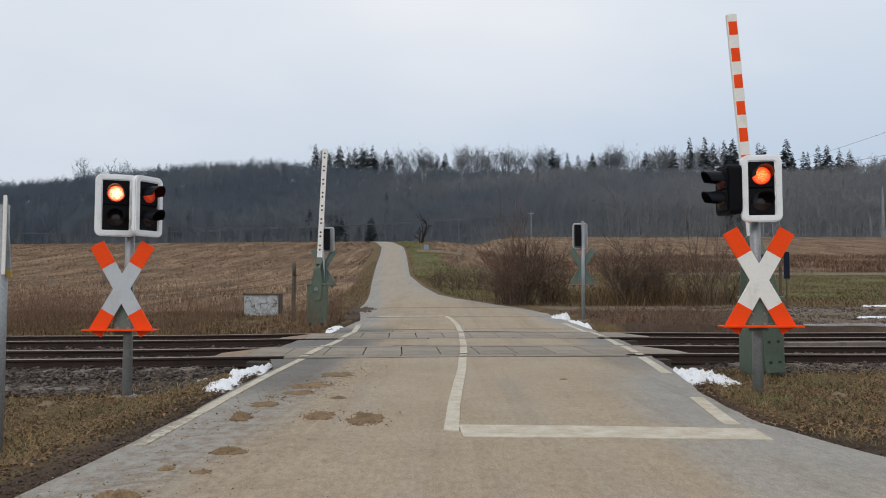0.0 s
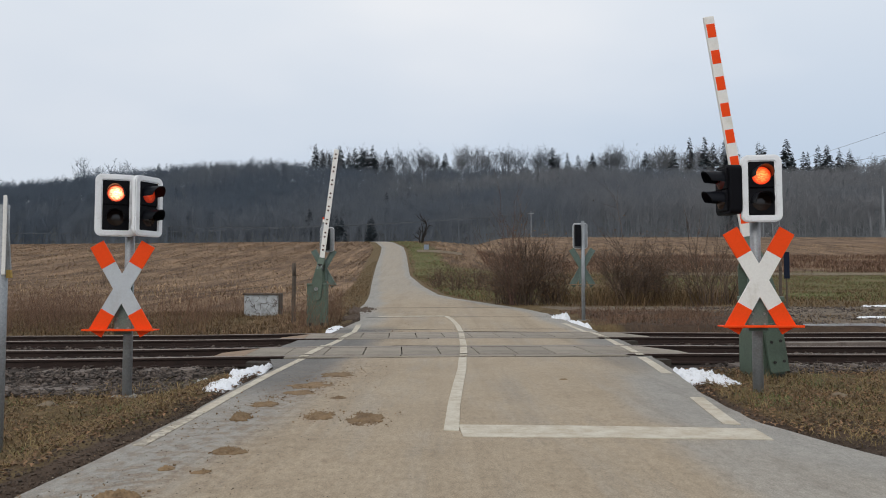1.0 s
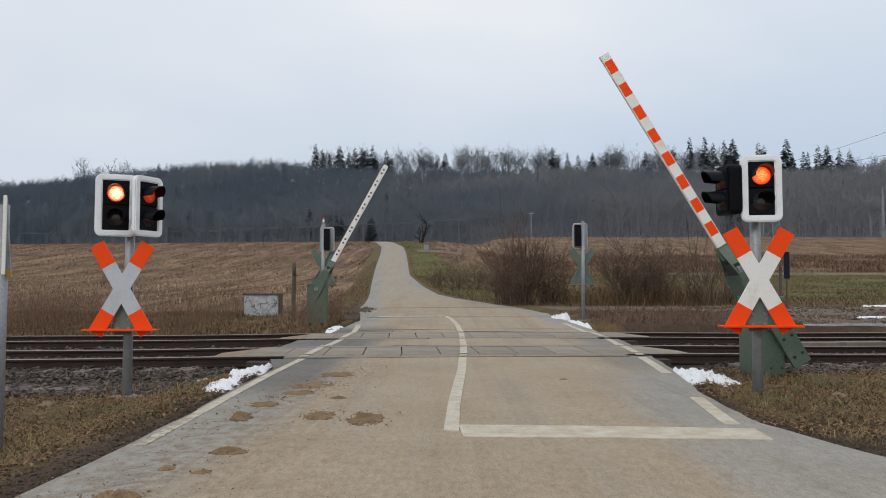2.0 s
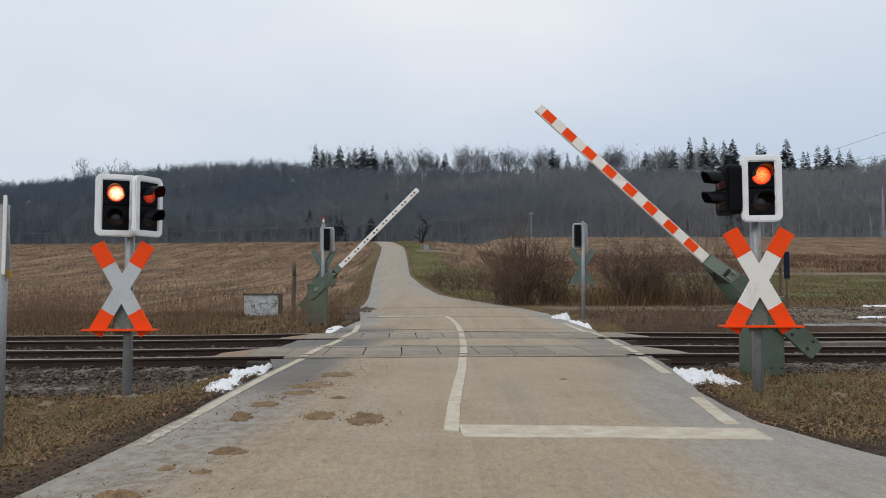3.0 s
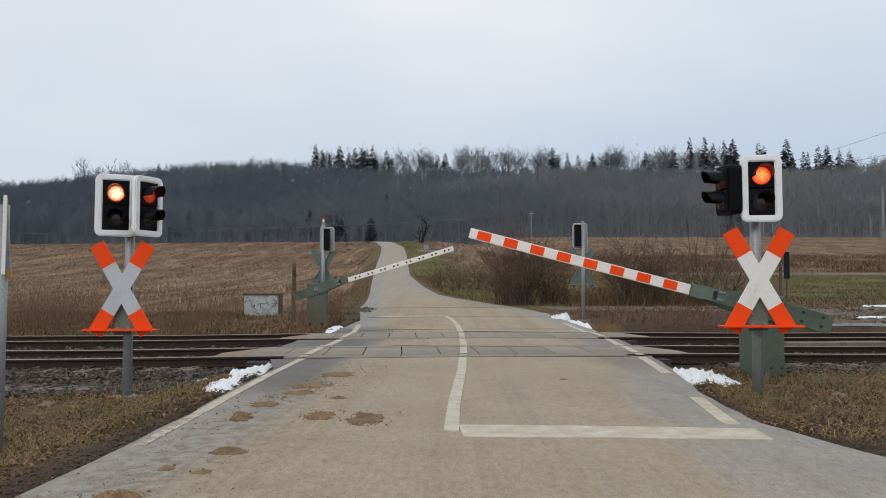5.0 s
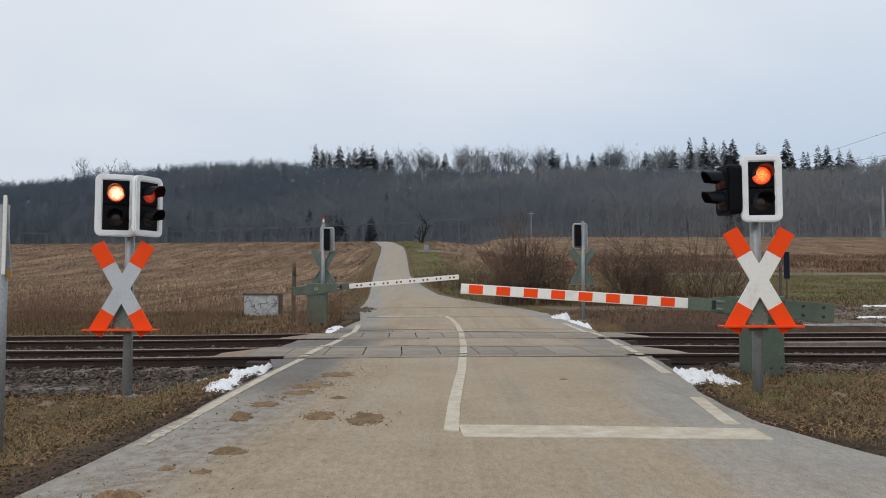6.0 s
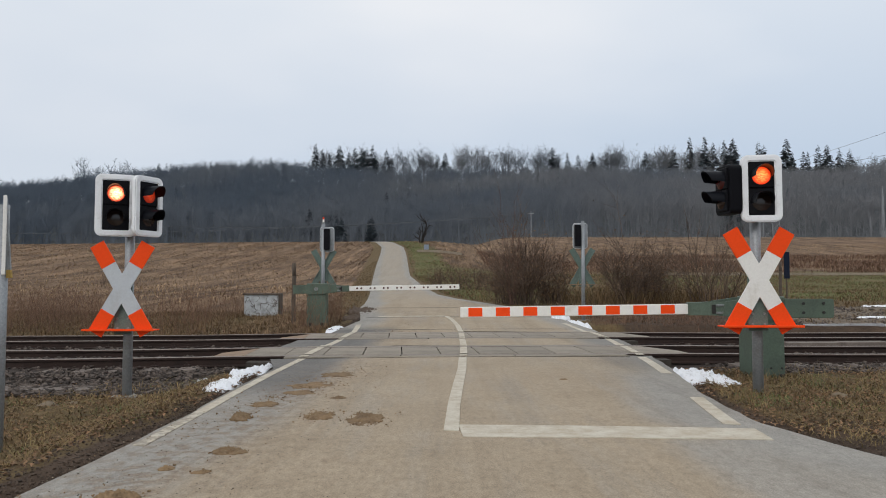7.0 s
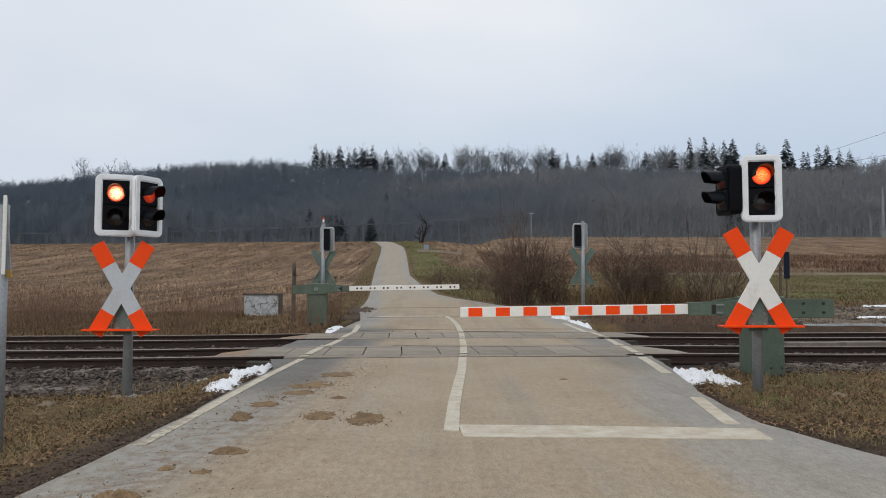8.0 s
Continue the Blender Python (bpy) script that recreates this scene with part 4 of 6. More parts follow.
# ---------------------------------------------------------------- barriers
def barrier(m, label, length, root, tail, box_x=0.0, lift=0.0, half=0.20):
    """Closed, the boom points to -x; the road side is -y. Returns the thing and its arm, which turns about y."""
    t = thing("half_barrier", m, label, "barrier", "half barriers")
    h = 0.97 + lift
    bm = bmesh.new()
    box(bm, box_x - half, box_x + half, -0.20, 0.20, -0.06, h - 0.05, 0.015)
    part("drive_cabinet", bm, M_GREEN, t, "green steel drive cabinet")
    bm = bmesh.new()
    box(bm, box_x - half - 0.01, box_x + half + 0.01, -0.21, 0.21, h - 0.06, h, 0.014)
    part("cabinet_lid", bm, M_GREEN, t, "overlapping green lid")
    for s in (-1, 1):
        bm = bmesh.new()
        y = s * 0.206
        box(bm, box_x - 0.12, box_x + 0.185, y - 0.008, y + 0.008, 0.0, h - 0.12, 0.005)
        part("cabinet_door", bm, M_GREEN, t, "flush green door")
        for x in (-0.16, 0.02, 0.15):
            bm = bmesh.new()
            cyl(bm, (box_x + x, s * 0.2, 0.10), (box_x + x, s * 0.222, 0.10), 0.014, seg=8)
            part("bolt", bm, M_DARKHOLE, t)
    for x in (-0.15, 0.15):
        bm = bmesh.new()
        box(bm, box_x + x - 0.035, box_x + x + 0.035, -0.23, 0.23, -0.14, 0.03, 0.006)
        part("foot", bm, M_DARKHOLE, t)
    bm = bmesh.new()
    cyl(bm, (0, -0.29, PIVOT + lift), (0, 0.29, PIVOT + lift), 0.05, seg=16)
    part("pivot_shaft", bm, M_BOLT, t)
    # the turning arm, in the pivot's space: a plate on each side of the cabinet that meet at the boom's root
    bm = bmesh.new()
    for y in (-0.252, 0.230):
        prism(bm, [(-0.55, -0.085), (-0.52, 0.09), (-0.22, 0.13), (0.20, 0.13), (0.29, 0.06), (0.29, -0.09), (0.22, -0.14), (-0.10, -0.14)], y, y + 0.022, 0.004)
        s = 1 if y < 0 else -1
        a = y + (0.022 if s < 0 else 0)
        vs = [bm.verts.new(p) for p in ((-0.50, a, -0.08), (-0.50, a, 0.085), (-root, -0.045 * s, 0.08), (-root, -0.045 * s, -0.075),
                                        (-0.50, a + 0.022 * s, -0.08), (-0.50, a + 0.022 * s, 0.085), (-root, -0.02 * s, 0.08), (-root, -0.02 * s, -0.075))]
        for f in ((0, 1, 2, 3), (7, 6, 5, 4), (0, 4, 5, 1), (1, 5, 6, 2), (2, 6, 7, 3), (3, 7, 4, 0)):
            bm.faces.new([vs[k] for k in f])
    box(bm, -root - 0.02, -root + 0.16, -0.045, 0.045, -0.078, 0.082, 0.006)
    bmesh.ops.recalc_face_normals(bm, faces=bm.faces)
    arm = part("arm", bm, M_GREEN, t, "green swinging fork of the barrier")
    bm = bmesh.new()
    prism(bm, [(0.18, -0.115), (0.18, 0.115), (tail, 0.105), (tail, -0.10), (tail - 0.02, -0.125)], -0.29, -0.235, 0.006)
    part("counterweight", bm, M_GREEN, arm, "long green counterweight plate")
    for z in (-0.055, 0.055):
        for x in (0.40, tail - 0.13):
            bm = bmesh.new()
            cyl(bm, (x, -0.288, z), (x, -0.305, z), 0.018, seg=8)
            part("bolt", bm, M_DARKHOLE, arm)
    bm = bmesh.new()
    box(bm, -0.66, -0.50, -0.19, 0.19, -0.055, 0.055, 0.006)
    part("clamp", bm, M_DARKHOLE, arm, "dark recessed clamp")
    for z in (-0.045, 0.045):
        for s in (-1, 1):
            bm = bmesh.new()
            box(bm, -0.62, -0.52, s * 0.215 - 0.02, s * 0.215 + 0.02, z - 0.014, z + 0.014, 0.005)
            part("clamp_bar", bm, M_BOLT, arm)
    bm = bmesh.new()
    box(bm, -length, -root, -0.028, 0.028, -0.064, 0.064, 0.008)
    part("boom", bm, M_WHITE, arm, "flat white boom")
    pitch = (length - root - 0.115) / 8
    for i in range(8):
        x = -length + 0.100 + i * pitch
        bm = bmesh.new()
        box(bm, x, x + 0.174, -0.0305, -0.02, -0.054, 0.054, 0.002)
        part("red_stripe", bm, M_RED, arm, "red reflective stripe")
        for dx in (0.0, 0.11):
            bm = bmesh.new()
            cyl(bm, (x + 0.03 + dx, 0.02, 0.0), (x + 0.03 + dx, 0.034, 0.0), 0.026, seg=10)
            part("stud", bm, M_RUSTDOT, arm, "dark round stud")
    return t, arm


PIVOT = 0.824
BAR_E, ARM_E = barrier(pose(3.95, 9.15, -0.05, 0, 0, 0), "green barrier drive with red and white striped boom, closing", 3.735, 0.885, 0.775, 0.01)
BAR_W, ARM_W = barrier(pose(-3.28, 19.2, 0.07, 0, 0, 180), "green barrier drive with white-backed studded boom, closing", 3.71, 0.81, 0.70, 0.0, 0.07, 0.25)


# ---------------------------------------------------------------- woods on the hill
def far_tree(rng, h, low=0.14):
    """A bare broad-leaved tree for the distance: trunk, limbs, boughs and twig sprays, as triangles."""
    V, F = [], []

    def tube(p, q, r0, r1):
        v, f = tubes([(p, q, r0, r1)])
        b = sum(len(a) for a in V)
        V.append(v)
        F.append(np.concatenate([f[:, [0, 1, 2]], f[:, [0, 2, 3]]]) + b)

    def blade(p, q, w):
        d = np.array(q) - np.array(p)
        s = np.cross(d, rng.normal(size=3))
        s = s / (np.linalg.norm(s) + 1e-6) * w
        b = sum(len(a) for a in V)
        V.append(np.array([p - s, p + s, q]))
        F.append(np.array([[b, b + 1, b + 2]]))

    top = np.array([rng.normal(0, 0.5), rng.normal(0, 0.5), h * 0.86])
    tube(np.zeros(3), top * 0.55, 0.30, 0.20)
    tube(top * 0.55, top, 0.20, 0.06)
    for i in range(15):
        u = rng.uniform(low, 0.95)
        p = top * u
        a = rng.uniform(0, 2 * math.pi)
        L = h * (0.36 - 0.22 * abs(u - 0.55)) * rng.uniform(0.7, 1.1)
        q = p + np.array([math.cos(a) * L * 0.62, math.sin(a) * L * 0.62, L * rng.uniform(0.45, 0.9)])
        tube(p, q, 0.11, 0.03)
        for j in range(4):
            s = p + (q - p) * rng.uniform(0.35, 1.0)
            e = s + (rng.normal(size=3) * 0.6 + np.array([0, 0, 0.7])) * L * 0.32
            blade(s, e, 0.07)
            for _ in range(4):
                s2 = s + (e - s) * rng.uniform(0.3, 1)
                blade(s2, s2 + (rng.normal(size=3) * 0.7 + np.array([0, 0, 0.5])) * L * 0.24, 0.055)
    return np.concatenate(V), np.concatenate(F)


def far_conifer(rng, h):
    V, F, b = [], [], 0
    v, f = tubes([((0, 0, 0), (0, 0, h), 0.22, 0.02)])
    V.append(v)
    F.append(np.concatenate([f[:, [0, 1, 2]], f[:, [0, 2, 3]]]))
    b = len(v)
    start, full = rng.uniform(0.10, 0.35), rng.uniform(0.16, 0.25)
    for _ in range(250):
        u = start + (0.985 - start) * rng.random() ** 0.9
        a = rng.uniform(0, 2 * math.pi)
        L = h * full * (1 - (u - start) / (1.02 - start)) ** 0.75 * rng.uniform(0.45, 1.15) + 0.2
        p = np.array([0, 0, h * u])
        q = p + np.array([math.cos(a) * L, math.sin(a) * L, -L * rng.uniform(0.0, 0.5)])
        s = np.array([-math.sin(a), math.cos(a), rng.uniform(-0.5, 0.5)]) * L * rng.uniform(0.12, 0.24)
        m = p + (q - p) * 0.6 + np.array([0, 0, 0.08 * L])
        V.append(np.array([p, m + s, q, m - s]))
        F.append(np.array([[b, b + 1, b + 2], [b, b + 2, b + 3]]))
        b += 4
    return np.concatenate(V), np.concatenate(F)


def scatter(name, kinds, places, mat, label, category):
    """Copies of template meshes, turned and scaled at places (x, y, z, scale, turn), joined into one object."""
    V, F, b = [], [], 0
    for i, (x, y, z, s, r) in enumerate(places):
        v, f = kinds[i % len(kinds)]
        c, w = math.cos(r) * s, math.sin(r) * s
        V.append(np.stack([v[:, 0] * c - v[:, 1] * w + x, v[:, 0] * w + v[:, 1] * c + y, v[:, 2] * s + z], 1))
        F.append(f + b)
        b += len(v)
    return tagged(np_mesh(name, np.concatenate(V), np.concatenate(F), mat), label, category, "", "stuff")


def build_woods():
    rng = np.random.default_rng(11)
    bare = [far_tree(rng, 16.0) for _ in range(9)]
    low = [far_tree(rng, 16.0, 0.02) for _ in range(5)]
    firs = [far_conifer(rng, 20.0) for _ in range(8)]
    tall = [far_tree(rng, 25.0, 0.56) for _ in range(8)]
    broad = [far_tree(rng, 15.0, 0.3) for _ in range(3)]
    P, E, C, T, B = [], [], [], [], []

    def at(x, y, s):
        return (x, y, float(ground_z(x, y)) - 0.3, s, rng.uniform(0, 6.28))

    y = 274.0
    while y < 517:
        step = 5.6
        half = 0.66 * y + 25
        x = -half
        while x < half:
            px, py = x + rng.uniform(-2.6, 2.6), y + rng.uniform(-2.8, 2.8)
            x += step * rng.uniform(0.85, 1.2)
            tone = noise.noise(Vector((px * 0.018, py * 0.03, 2.0)))
            P.append(at(px, py, rng.uniform(0.8, 1.05) * (1.0 + 0.12 * tone)))
        y += step
    # the wood's dense front edge
    for y0, lo, hi in ((264, 0.16, 0.34), (268, 0.3, 0.55)):
        x = -205.0
        while x < 205:
            x += rng.uniform(1.3, 2.6)
            E.append(at(x, y0 + rng.uniform(-2, 2), rng.uniform(lo, hi)))
    # tall bare trees on the crest, in stretches, with sky between their trunks
    for x0, x1, n, lo, hi in ((-98, -40, 26, 1.0, 1.15), (-40, -8, 17, 1.12, 1.25), (12, 80, 40, 1.14, 1.27), (80, 122, 18, 0.95, 1.12), (122, 210, 58, 1.14, 1.3), (210, 262, 8, 0.85, 1.0),
                              (-198, -100, 26, 0.62, 0.75), (-312, -270, 8, 0.5, 0.62), (285, 330, 18, 0.75, 0.9)):
        for _ in range(n):
            T.append(at(rng.uniform(x0, x1), 534 + rng.uniform(-8, 8), rng.uniform(lo, hi) * rng.choice((0.82, 0.93, 1.0, 1.05))))
    for x, h in ((-262, 1.05), (-255, 1.2), (-247, 1.0), (-238, 1.1), (-231, 1.0), (-224, 0.85)):
        B.append(at(x, 521, h * 1.58))
    # firs on the crest: x and height
    for x, h in ((-92, 30), (-88, 27), (-82, 24), (-76, 32), (-69, 27), (-64, 31), (-58, 30), (-56, 32.5), (-51, 33), (-49, 29), (-41.5, 31.5), (-38, 24),
                 (-8, 26), (-4, 28), (1.5, 28), (79, 31), (83, 27), (90, 27.5), (99, 28), (108, 27.5), (120, 28), (147, 30), (167, 31)):
        C.append(at(x, 529 + rng.uniform(-5, 5), h / 20))
    for x, h in ((180.5, 38), (189, 37), (197, 34), (205, 35), (210, 36), (227, 33.5), (234, 33), (248, 36), (252, 26), (261, 27), (266, 27), (273, 31), (277, 30), (287, 27), (296, 26),
                 (-207, 20), (-164, 17), (-124, 18)):
        C.append(at(x, 527 + rng.uniform(-4, 4), h / 18.6))
    for cx, cy, n, spread in ((-38, 272, 3, 1.2), (-27, 273, 4, 1.6), (107, 275, 3, 2), (-48, 300, 4, 3), (-39, 310, 5, 4), (-5, 380, 9, 10), (128, 330, 4, 5), (155, 335, 5, 6), (-128, 320, 5, 8), (60, 420, 6, 14), (-170, 360, 6, 14)):
        for _ in range(n):
            C.append(at(cx + rng.normal(0, spread), cy + rng.normal(0, spread), rng.uniform(0.5, 0.75)))
    scatter("bare_forest", bare, P, M_HAZEBARK, "haze-grey leafless winter forest covering a long hill", "forest")
    scatter("forest_edge", low, E, M_HAZEBARK, "dense haze-grey shrubs along the forest's edge", "forest")
    scatter("ridge_trees", tall, T, M_HAZEBARK, "tall bare trees along the hill's ridge", "forest")
    scatter("broad_trees", broad, B, M_HAZEBARK, "broad bare crowns rising over the forest", "forest")
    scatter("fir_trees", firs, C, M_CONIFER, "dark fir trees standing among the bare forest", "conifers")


build_woods()


# ---------------------------------------------------------------- bushes and single trees
def grow(rng, p, d, length, r, level, out, spread, kids, up=0.15):
    """A crooked branch of three pieces with side branches."""
    n = 3
    pts = [np.array(p, float)]
    d = np.array(d, float)
    for i in range(n):
        d = d + rng.normal(0, 0.16, 3) + np.array([0, 0, up * 0.3])
        d /= np.linalg.norm(d)
        pts.append(pts[-1] + d * length / n)
    for i in range(n):
        out[min(level, 2)].append((pts[i], pts[i + 1], r * (1 - 0.25 * i), r * (1 - 0.25 * (i + 1))))
    if level < len(kids):
        for _ in range(kids[level]):
            u = rng.uniform(0.25, 1.0) * n
            i = min(int(u), n - 1)
            s = pts[i] + (pts[i + 1] - pts[i]) * (u - i)
            e = d + rng.normal(0, spread, 3)
            e[2] += up
            e /= np.linalg.norm(e)
            grow(rng, s, e, length * rng.uniform(0.40, 0.7), max(r * 0.5, 0.004), level + 1, out, spread, kids, up)


def bush(name, x, y, w, h, stems, kids, label, mat, seed, spread=0.55, r=0.022, category="bush", withered=0):
    rng = np.random.default_rng(seed)
    z = float(ground_z(x, y)) - 0.03
    t = thing(name, pose(x, y, z), label, category)
    out = ([], [], [])
    for i in range(stems):
        a = rng.uniform(0, 2 * math.pi)
        lean = rng.uniform(0.0, 1.0)
        p = np.array([math.cos(a) * w * 0.22 * rng.random(), math.sin(a) * w * 0.18 * rng.random(), 0])
        d = np.array([math.cos(a) * lean * w / h * 0.75, math.sin(a) * lean * 0.6, 1.0])
        grow(rng, p, d / np.linalg.norm(d), h * rng.choice((0.4, 0.55, 0.65, 0.78, 0.95)) * rng.uniform(0.85, 1.1) * (1 - 0.25 * lean), r, 0, out, spread, kids)
    for pn, segs in zip(("stem", "branchwork", "twigwork"), out):
        if segs:
            v, f = tubes(segs)
            ob = np_mesh(pn, v, f, mat)
            ob.parent = t
            tagged(ob, "", "", "", "stuff")
    if withered:
        n = withered
        tip = np.array([seg[1] for seg in out[2]])
        v = tip[rng.integers(0, len(tip), n)][:, None] + rng.normal(0, 0.022, (n, 3, 3))
        ob = np_mesh("withered_leaves", v.reshape(-1, 3), np.arange(n * 3).reshape(-1, 3), M_LEAF)
        ob.parent = t
        tagged(ob, "", "", "", "stuff")
    return t


bush("hawthorn_bush", 3.3, 29.6, 3.6, 2.9, 46, (7, 7), "dense leafless bush with dark tangled twigs", M_BARK, 1, 0.6, 0.024, withered=1500)
bush("hawthorn_bush", 2.6, 30.6, 2.6, 2.3, 26, (7, 6), "dense leafless bush with dark tangled twigs", M_BARK, 21, 0.6, 0.024, withered=1500)
bush("hawthorn_bush", 4.6, 30.2, 2.4, 2.0, 24, (6, 6), "lower leafless bush beside the tall one", M_BARK, 22, 0.6, 0.024, withered=1500)
bush("willow_shoots", 2.75, 29.4, 1.0, 4.1, 11, (3, 2), "tall reddish bare shoots rising from a bush", M_REDTWIG, 2, 0.22, 0.013)
bush("thorn_bush", 7.6, 29.2, 3.2, 2.8, 44, (7, 7), "dense dark leafless bush beside dry reeds", M_BARK, 3, 0.6, 0.024, withered=1500)
bush("thorn_bush", 8.6, 30.2, 2.6, 2.4, 28, (6, 6), "dense dark leafless bush behind another", M_BARK, 31, 0.6, 0.024, withered=1500)
bush("hazel_bush", 10.2, 28.6, 2.8, 2.9, 20, (5, 4), "open leafless bush with upright brown stems", M_BARK, 4, 0.4)
bush("hazel_bush", 11.4, 29.6, 2.2, 2.5, 12, (5, 4), "thin leafless bush with upright brown stems", M_BARK, 41, 0.4)
bush("fruit_tree", -4.35, 146, 5.5, 6.0, 3, (5, 4), "small bare fruit tree on the field's crest", M_DARKBARK, 5, 0.75, 0.24, "tree")
for bx, by, bw, bh, seed in ((0.9, 50, 2.6, 1.9, 61), (2.4, 53, 2.4, 1.7, 62), (3.6, 47, 2.8, 1.7, 63), (-0.4, 57, 2.0, 1.5, 64)):
    bush("bramble_shrub", bx, by, bw, bh, 26, (5, 5), "low brown tangle of bare brambles on the meadow", M_BARK, seed, 0.6, 0.02, withered=500)
bush("bare_shrub", -27.5, 60, 2.0, 1.4, 10, (4, 3), "small bare shrub in the stubble field", M_BARK, 6)


# ---------------------------------------------------------------- grass, weeds, straw
def blades(name, pts, rng, h0, h1, w, lean, mat, label, category, flop=0.5):
    """Bent blades of grass at pts (n, 3): two quads each, tapering."""
    n = len(pts)
    a = rng.uniform(0, 2 * math.pi, n)
    h = rng.uniform(h0, h1, n)
    l = h * rng.uniform(0.2, lean, n)
    d = np.stack([np.cos(a), np.sin(a), np.zeros(n)], 1)
    s = np.stack([-np.sin(a), np.cos(a), np.zeros(n)], 1) * (w * rng.uniform(0.6, 1.3, n))[:, None]
    up = np.array([[0, 0, 1.0]])
    p1 = pts + d * (l * 0.4)[:, None] + up * (h * 0.6)[:, None]
    p2 = pts + d * l[:, None] + up * (h * (1 - flop * rng.random(n)))[:, None]
    v = np.stack([pts - s, pts + s, p1 - s * 0.8, p1 + s * 0.8, p2 - s * 0.2, p2 + s * 0.2], 1).reshape(-1, 3)
    b = np.arange(n)[:, None, None] * 6
    f = (np.array([[0, 1, 3, 2], [2, 3, 5, 4]])[None] + b).reshape(-1, 4)
    return tagged(np_mesh(name, v, f, mat), label, category, "", "stuff")


def sprinkle(rng, n, x0, x1, y0, y1, test, clump=0.0, thresh=-0.15):
    x, y = rng.uniform(x0, x1, n), rng.uniform(y0, y1, n)
    ok = test(x, y)
    x, y = x[ok], y[ok]
    if clump:
        k = np.array([noise.noise(Vector((a * clump, b * clump, 9.0))) for a, b in zip(x, y)])
        ok = k + rng.uniform(-0.3, 0.3, len(x)) > thresh
        x, y = x[ok], y[ok]
    return np.stack([x, y, ground_z(x, y) - 0.01], 1)


def verge_test(x, y):
    left, right = np.interp(y, ROAD_Y, ROAD_L), np.interp(y, ROAD_Y, ROAD_R)
    edge = 0.28 + 0.35 * smooth(7.0, 5.0, y) * (x < 0)
    return ((x < left - edge) | (x > right + 0.22)) & (y < track_y(x, 0) - 2.75 + 0.3 * np.sin(x * 1.7) - 0.45 * smooth(-4.0, -4.8, x) + 0.5 * smooth(-4.6, -3.4, x) * (x < 0))


rng = np.random.default_rng(5)
for x0, x1 in ((-9, -2.5), (2.5, 11)):
    blades("verge_grass", sprinkle(rng, 46000, x0, x1, 2.6, 10.2, verge_test, 1.6, -0.25), rng, 0.02, 0.08, 0.003, 3.4, M_DRYGRASS, "matted dry brown verge grass", "grass", 0.9)
    blades("old_grass", sprinkle(rng, 52000, x0, x1, 2.6, 10.2, verge_test, 1.2, -0.2), rng, 0.02, 0.09, 0.004, 3.0, M_DARKGRASS, "dark flattened old grass on the verge", "grass", 0.9)
blades("green_tufts", sprinkle(rng, 90000, -9, 11, 3, 10, verge_test, 1.1, 0.30), rng, 0.02, 0.08, 0.0035, 1.8, M_GREENGRASS, "small green grass tufts among dry grass", "grass", 0.4)
blades("tall_dry_grass", sprinkle(rng, 8000, -9, 11, 4, 10.1, verge_test, 0.9, 0.15), rng, 0.08, 0.22, 0.003, 1.8, M_DRYGRASS, "taller bleached grass stems on the verge", "grass", 0.6)


def leaves(name, pts, rng, size, label):
    n = len(pts)
    a, t = rng.uniform(0, 6.28, n), rng.uniform(-0.5, 0.5, (n, 2))
    u = np.stack([np.cos(a), np.sin(a), t[:, 0]], 1)
    v = np.stack([-np.sin(a), np.cos(a), t[:, 1]], 1)
    s = (size * rng.uniform(0.6, 1.3, n))[:, None]
    p = pts + np.array([[0, 0, 0.03]])
    q = np.stack([p - u * s, p + v * s * 0.5 + np.array([[0, 0, 0.3]]) * s, p + u * s, p - v * s * 0.5 + np.array([[0, 0, 0.3]]) * s], 1).reshape(-1, 3)
    f = np.arange(n)[:, None] * 4 + np.array([[0, 1, 2, 3]])
    return tagged(np_mesh(name, q, f, M_LEAF), label, "leaves", "", "stuff")


def leaf_test(x, y):
    left, right = np.interp(y, ROAD_Y, ROAD_L), np.interp(y, ROAD_Y, ROAD_R)
    return ((x < left - 0.08 - 0.3 * smooth(7.0, 5.5, y)) | (x > right + 0.05)) & (y < track_y(x, 0) - 1.9)


leaves("fallen_leaves", sprinkle(rng, 60000, -9, 11, 2.8, 9.8, leaf_test, 1.3, -0.12), rng, 0.020, "curled brown leaves lying in the verge grass")


def stalks(name, pts, rng, h0, h1, mat, label, side=3, lean=0.25, r=0.004):
    segs = []
    for p in pts:
        h = rng.uniform(h0, h1)
        q = p + np.array([rng.normal(0, lean) * h, rng.normal(0, lean) * h, h])
        m = p + (q - p) * 0.5 + rng.normal(0, 0.04, 3) * h
        segs += [(p, m, r, r * 0.8), (m, q, r * 0.8, r * 0.4)]
        for _ in range(side):
            s = p + (q - p) * rng.uniform(0.4, 1.0)
            segs.append((s, s + np.array([rng.normal(0, 0.16), rng.normal(0, 0.16), rng.uniform(0.05, 0.2)]) * h, r * 0.7, r * 0.3))
    v, f = tubes(segs)
    return tagged(np_mesh(name, v, f, mat), label, "weeds", "", "stuff")


def west_bank(x, y):
    return (x < np.interp(y, ROAD_Y, ROAD_L) - 0.5) & (y > track_y(x, 1) + 1.6)


def east_bank(x, y):
    return (x > np.interp(y, ROAD_Y, ROAD_R) + 0.35) & (y > track_y(x, 1) + 1.25)


def east_weeds(x, y):
    return east_bank(x, y) & ~((x > 8.3) & (y > 17.9))


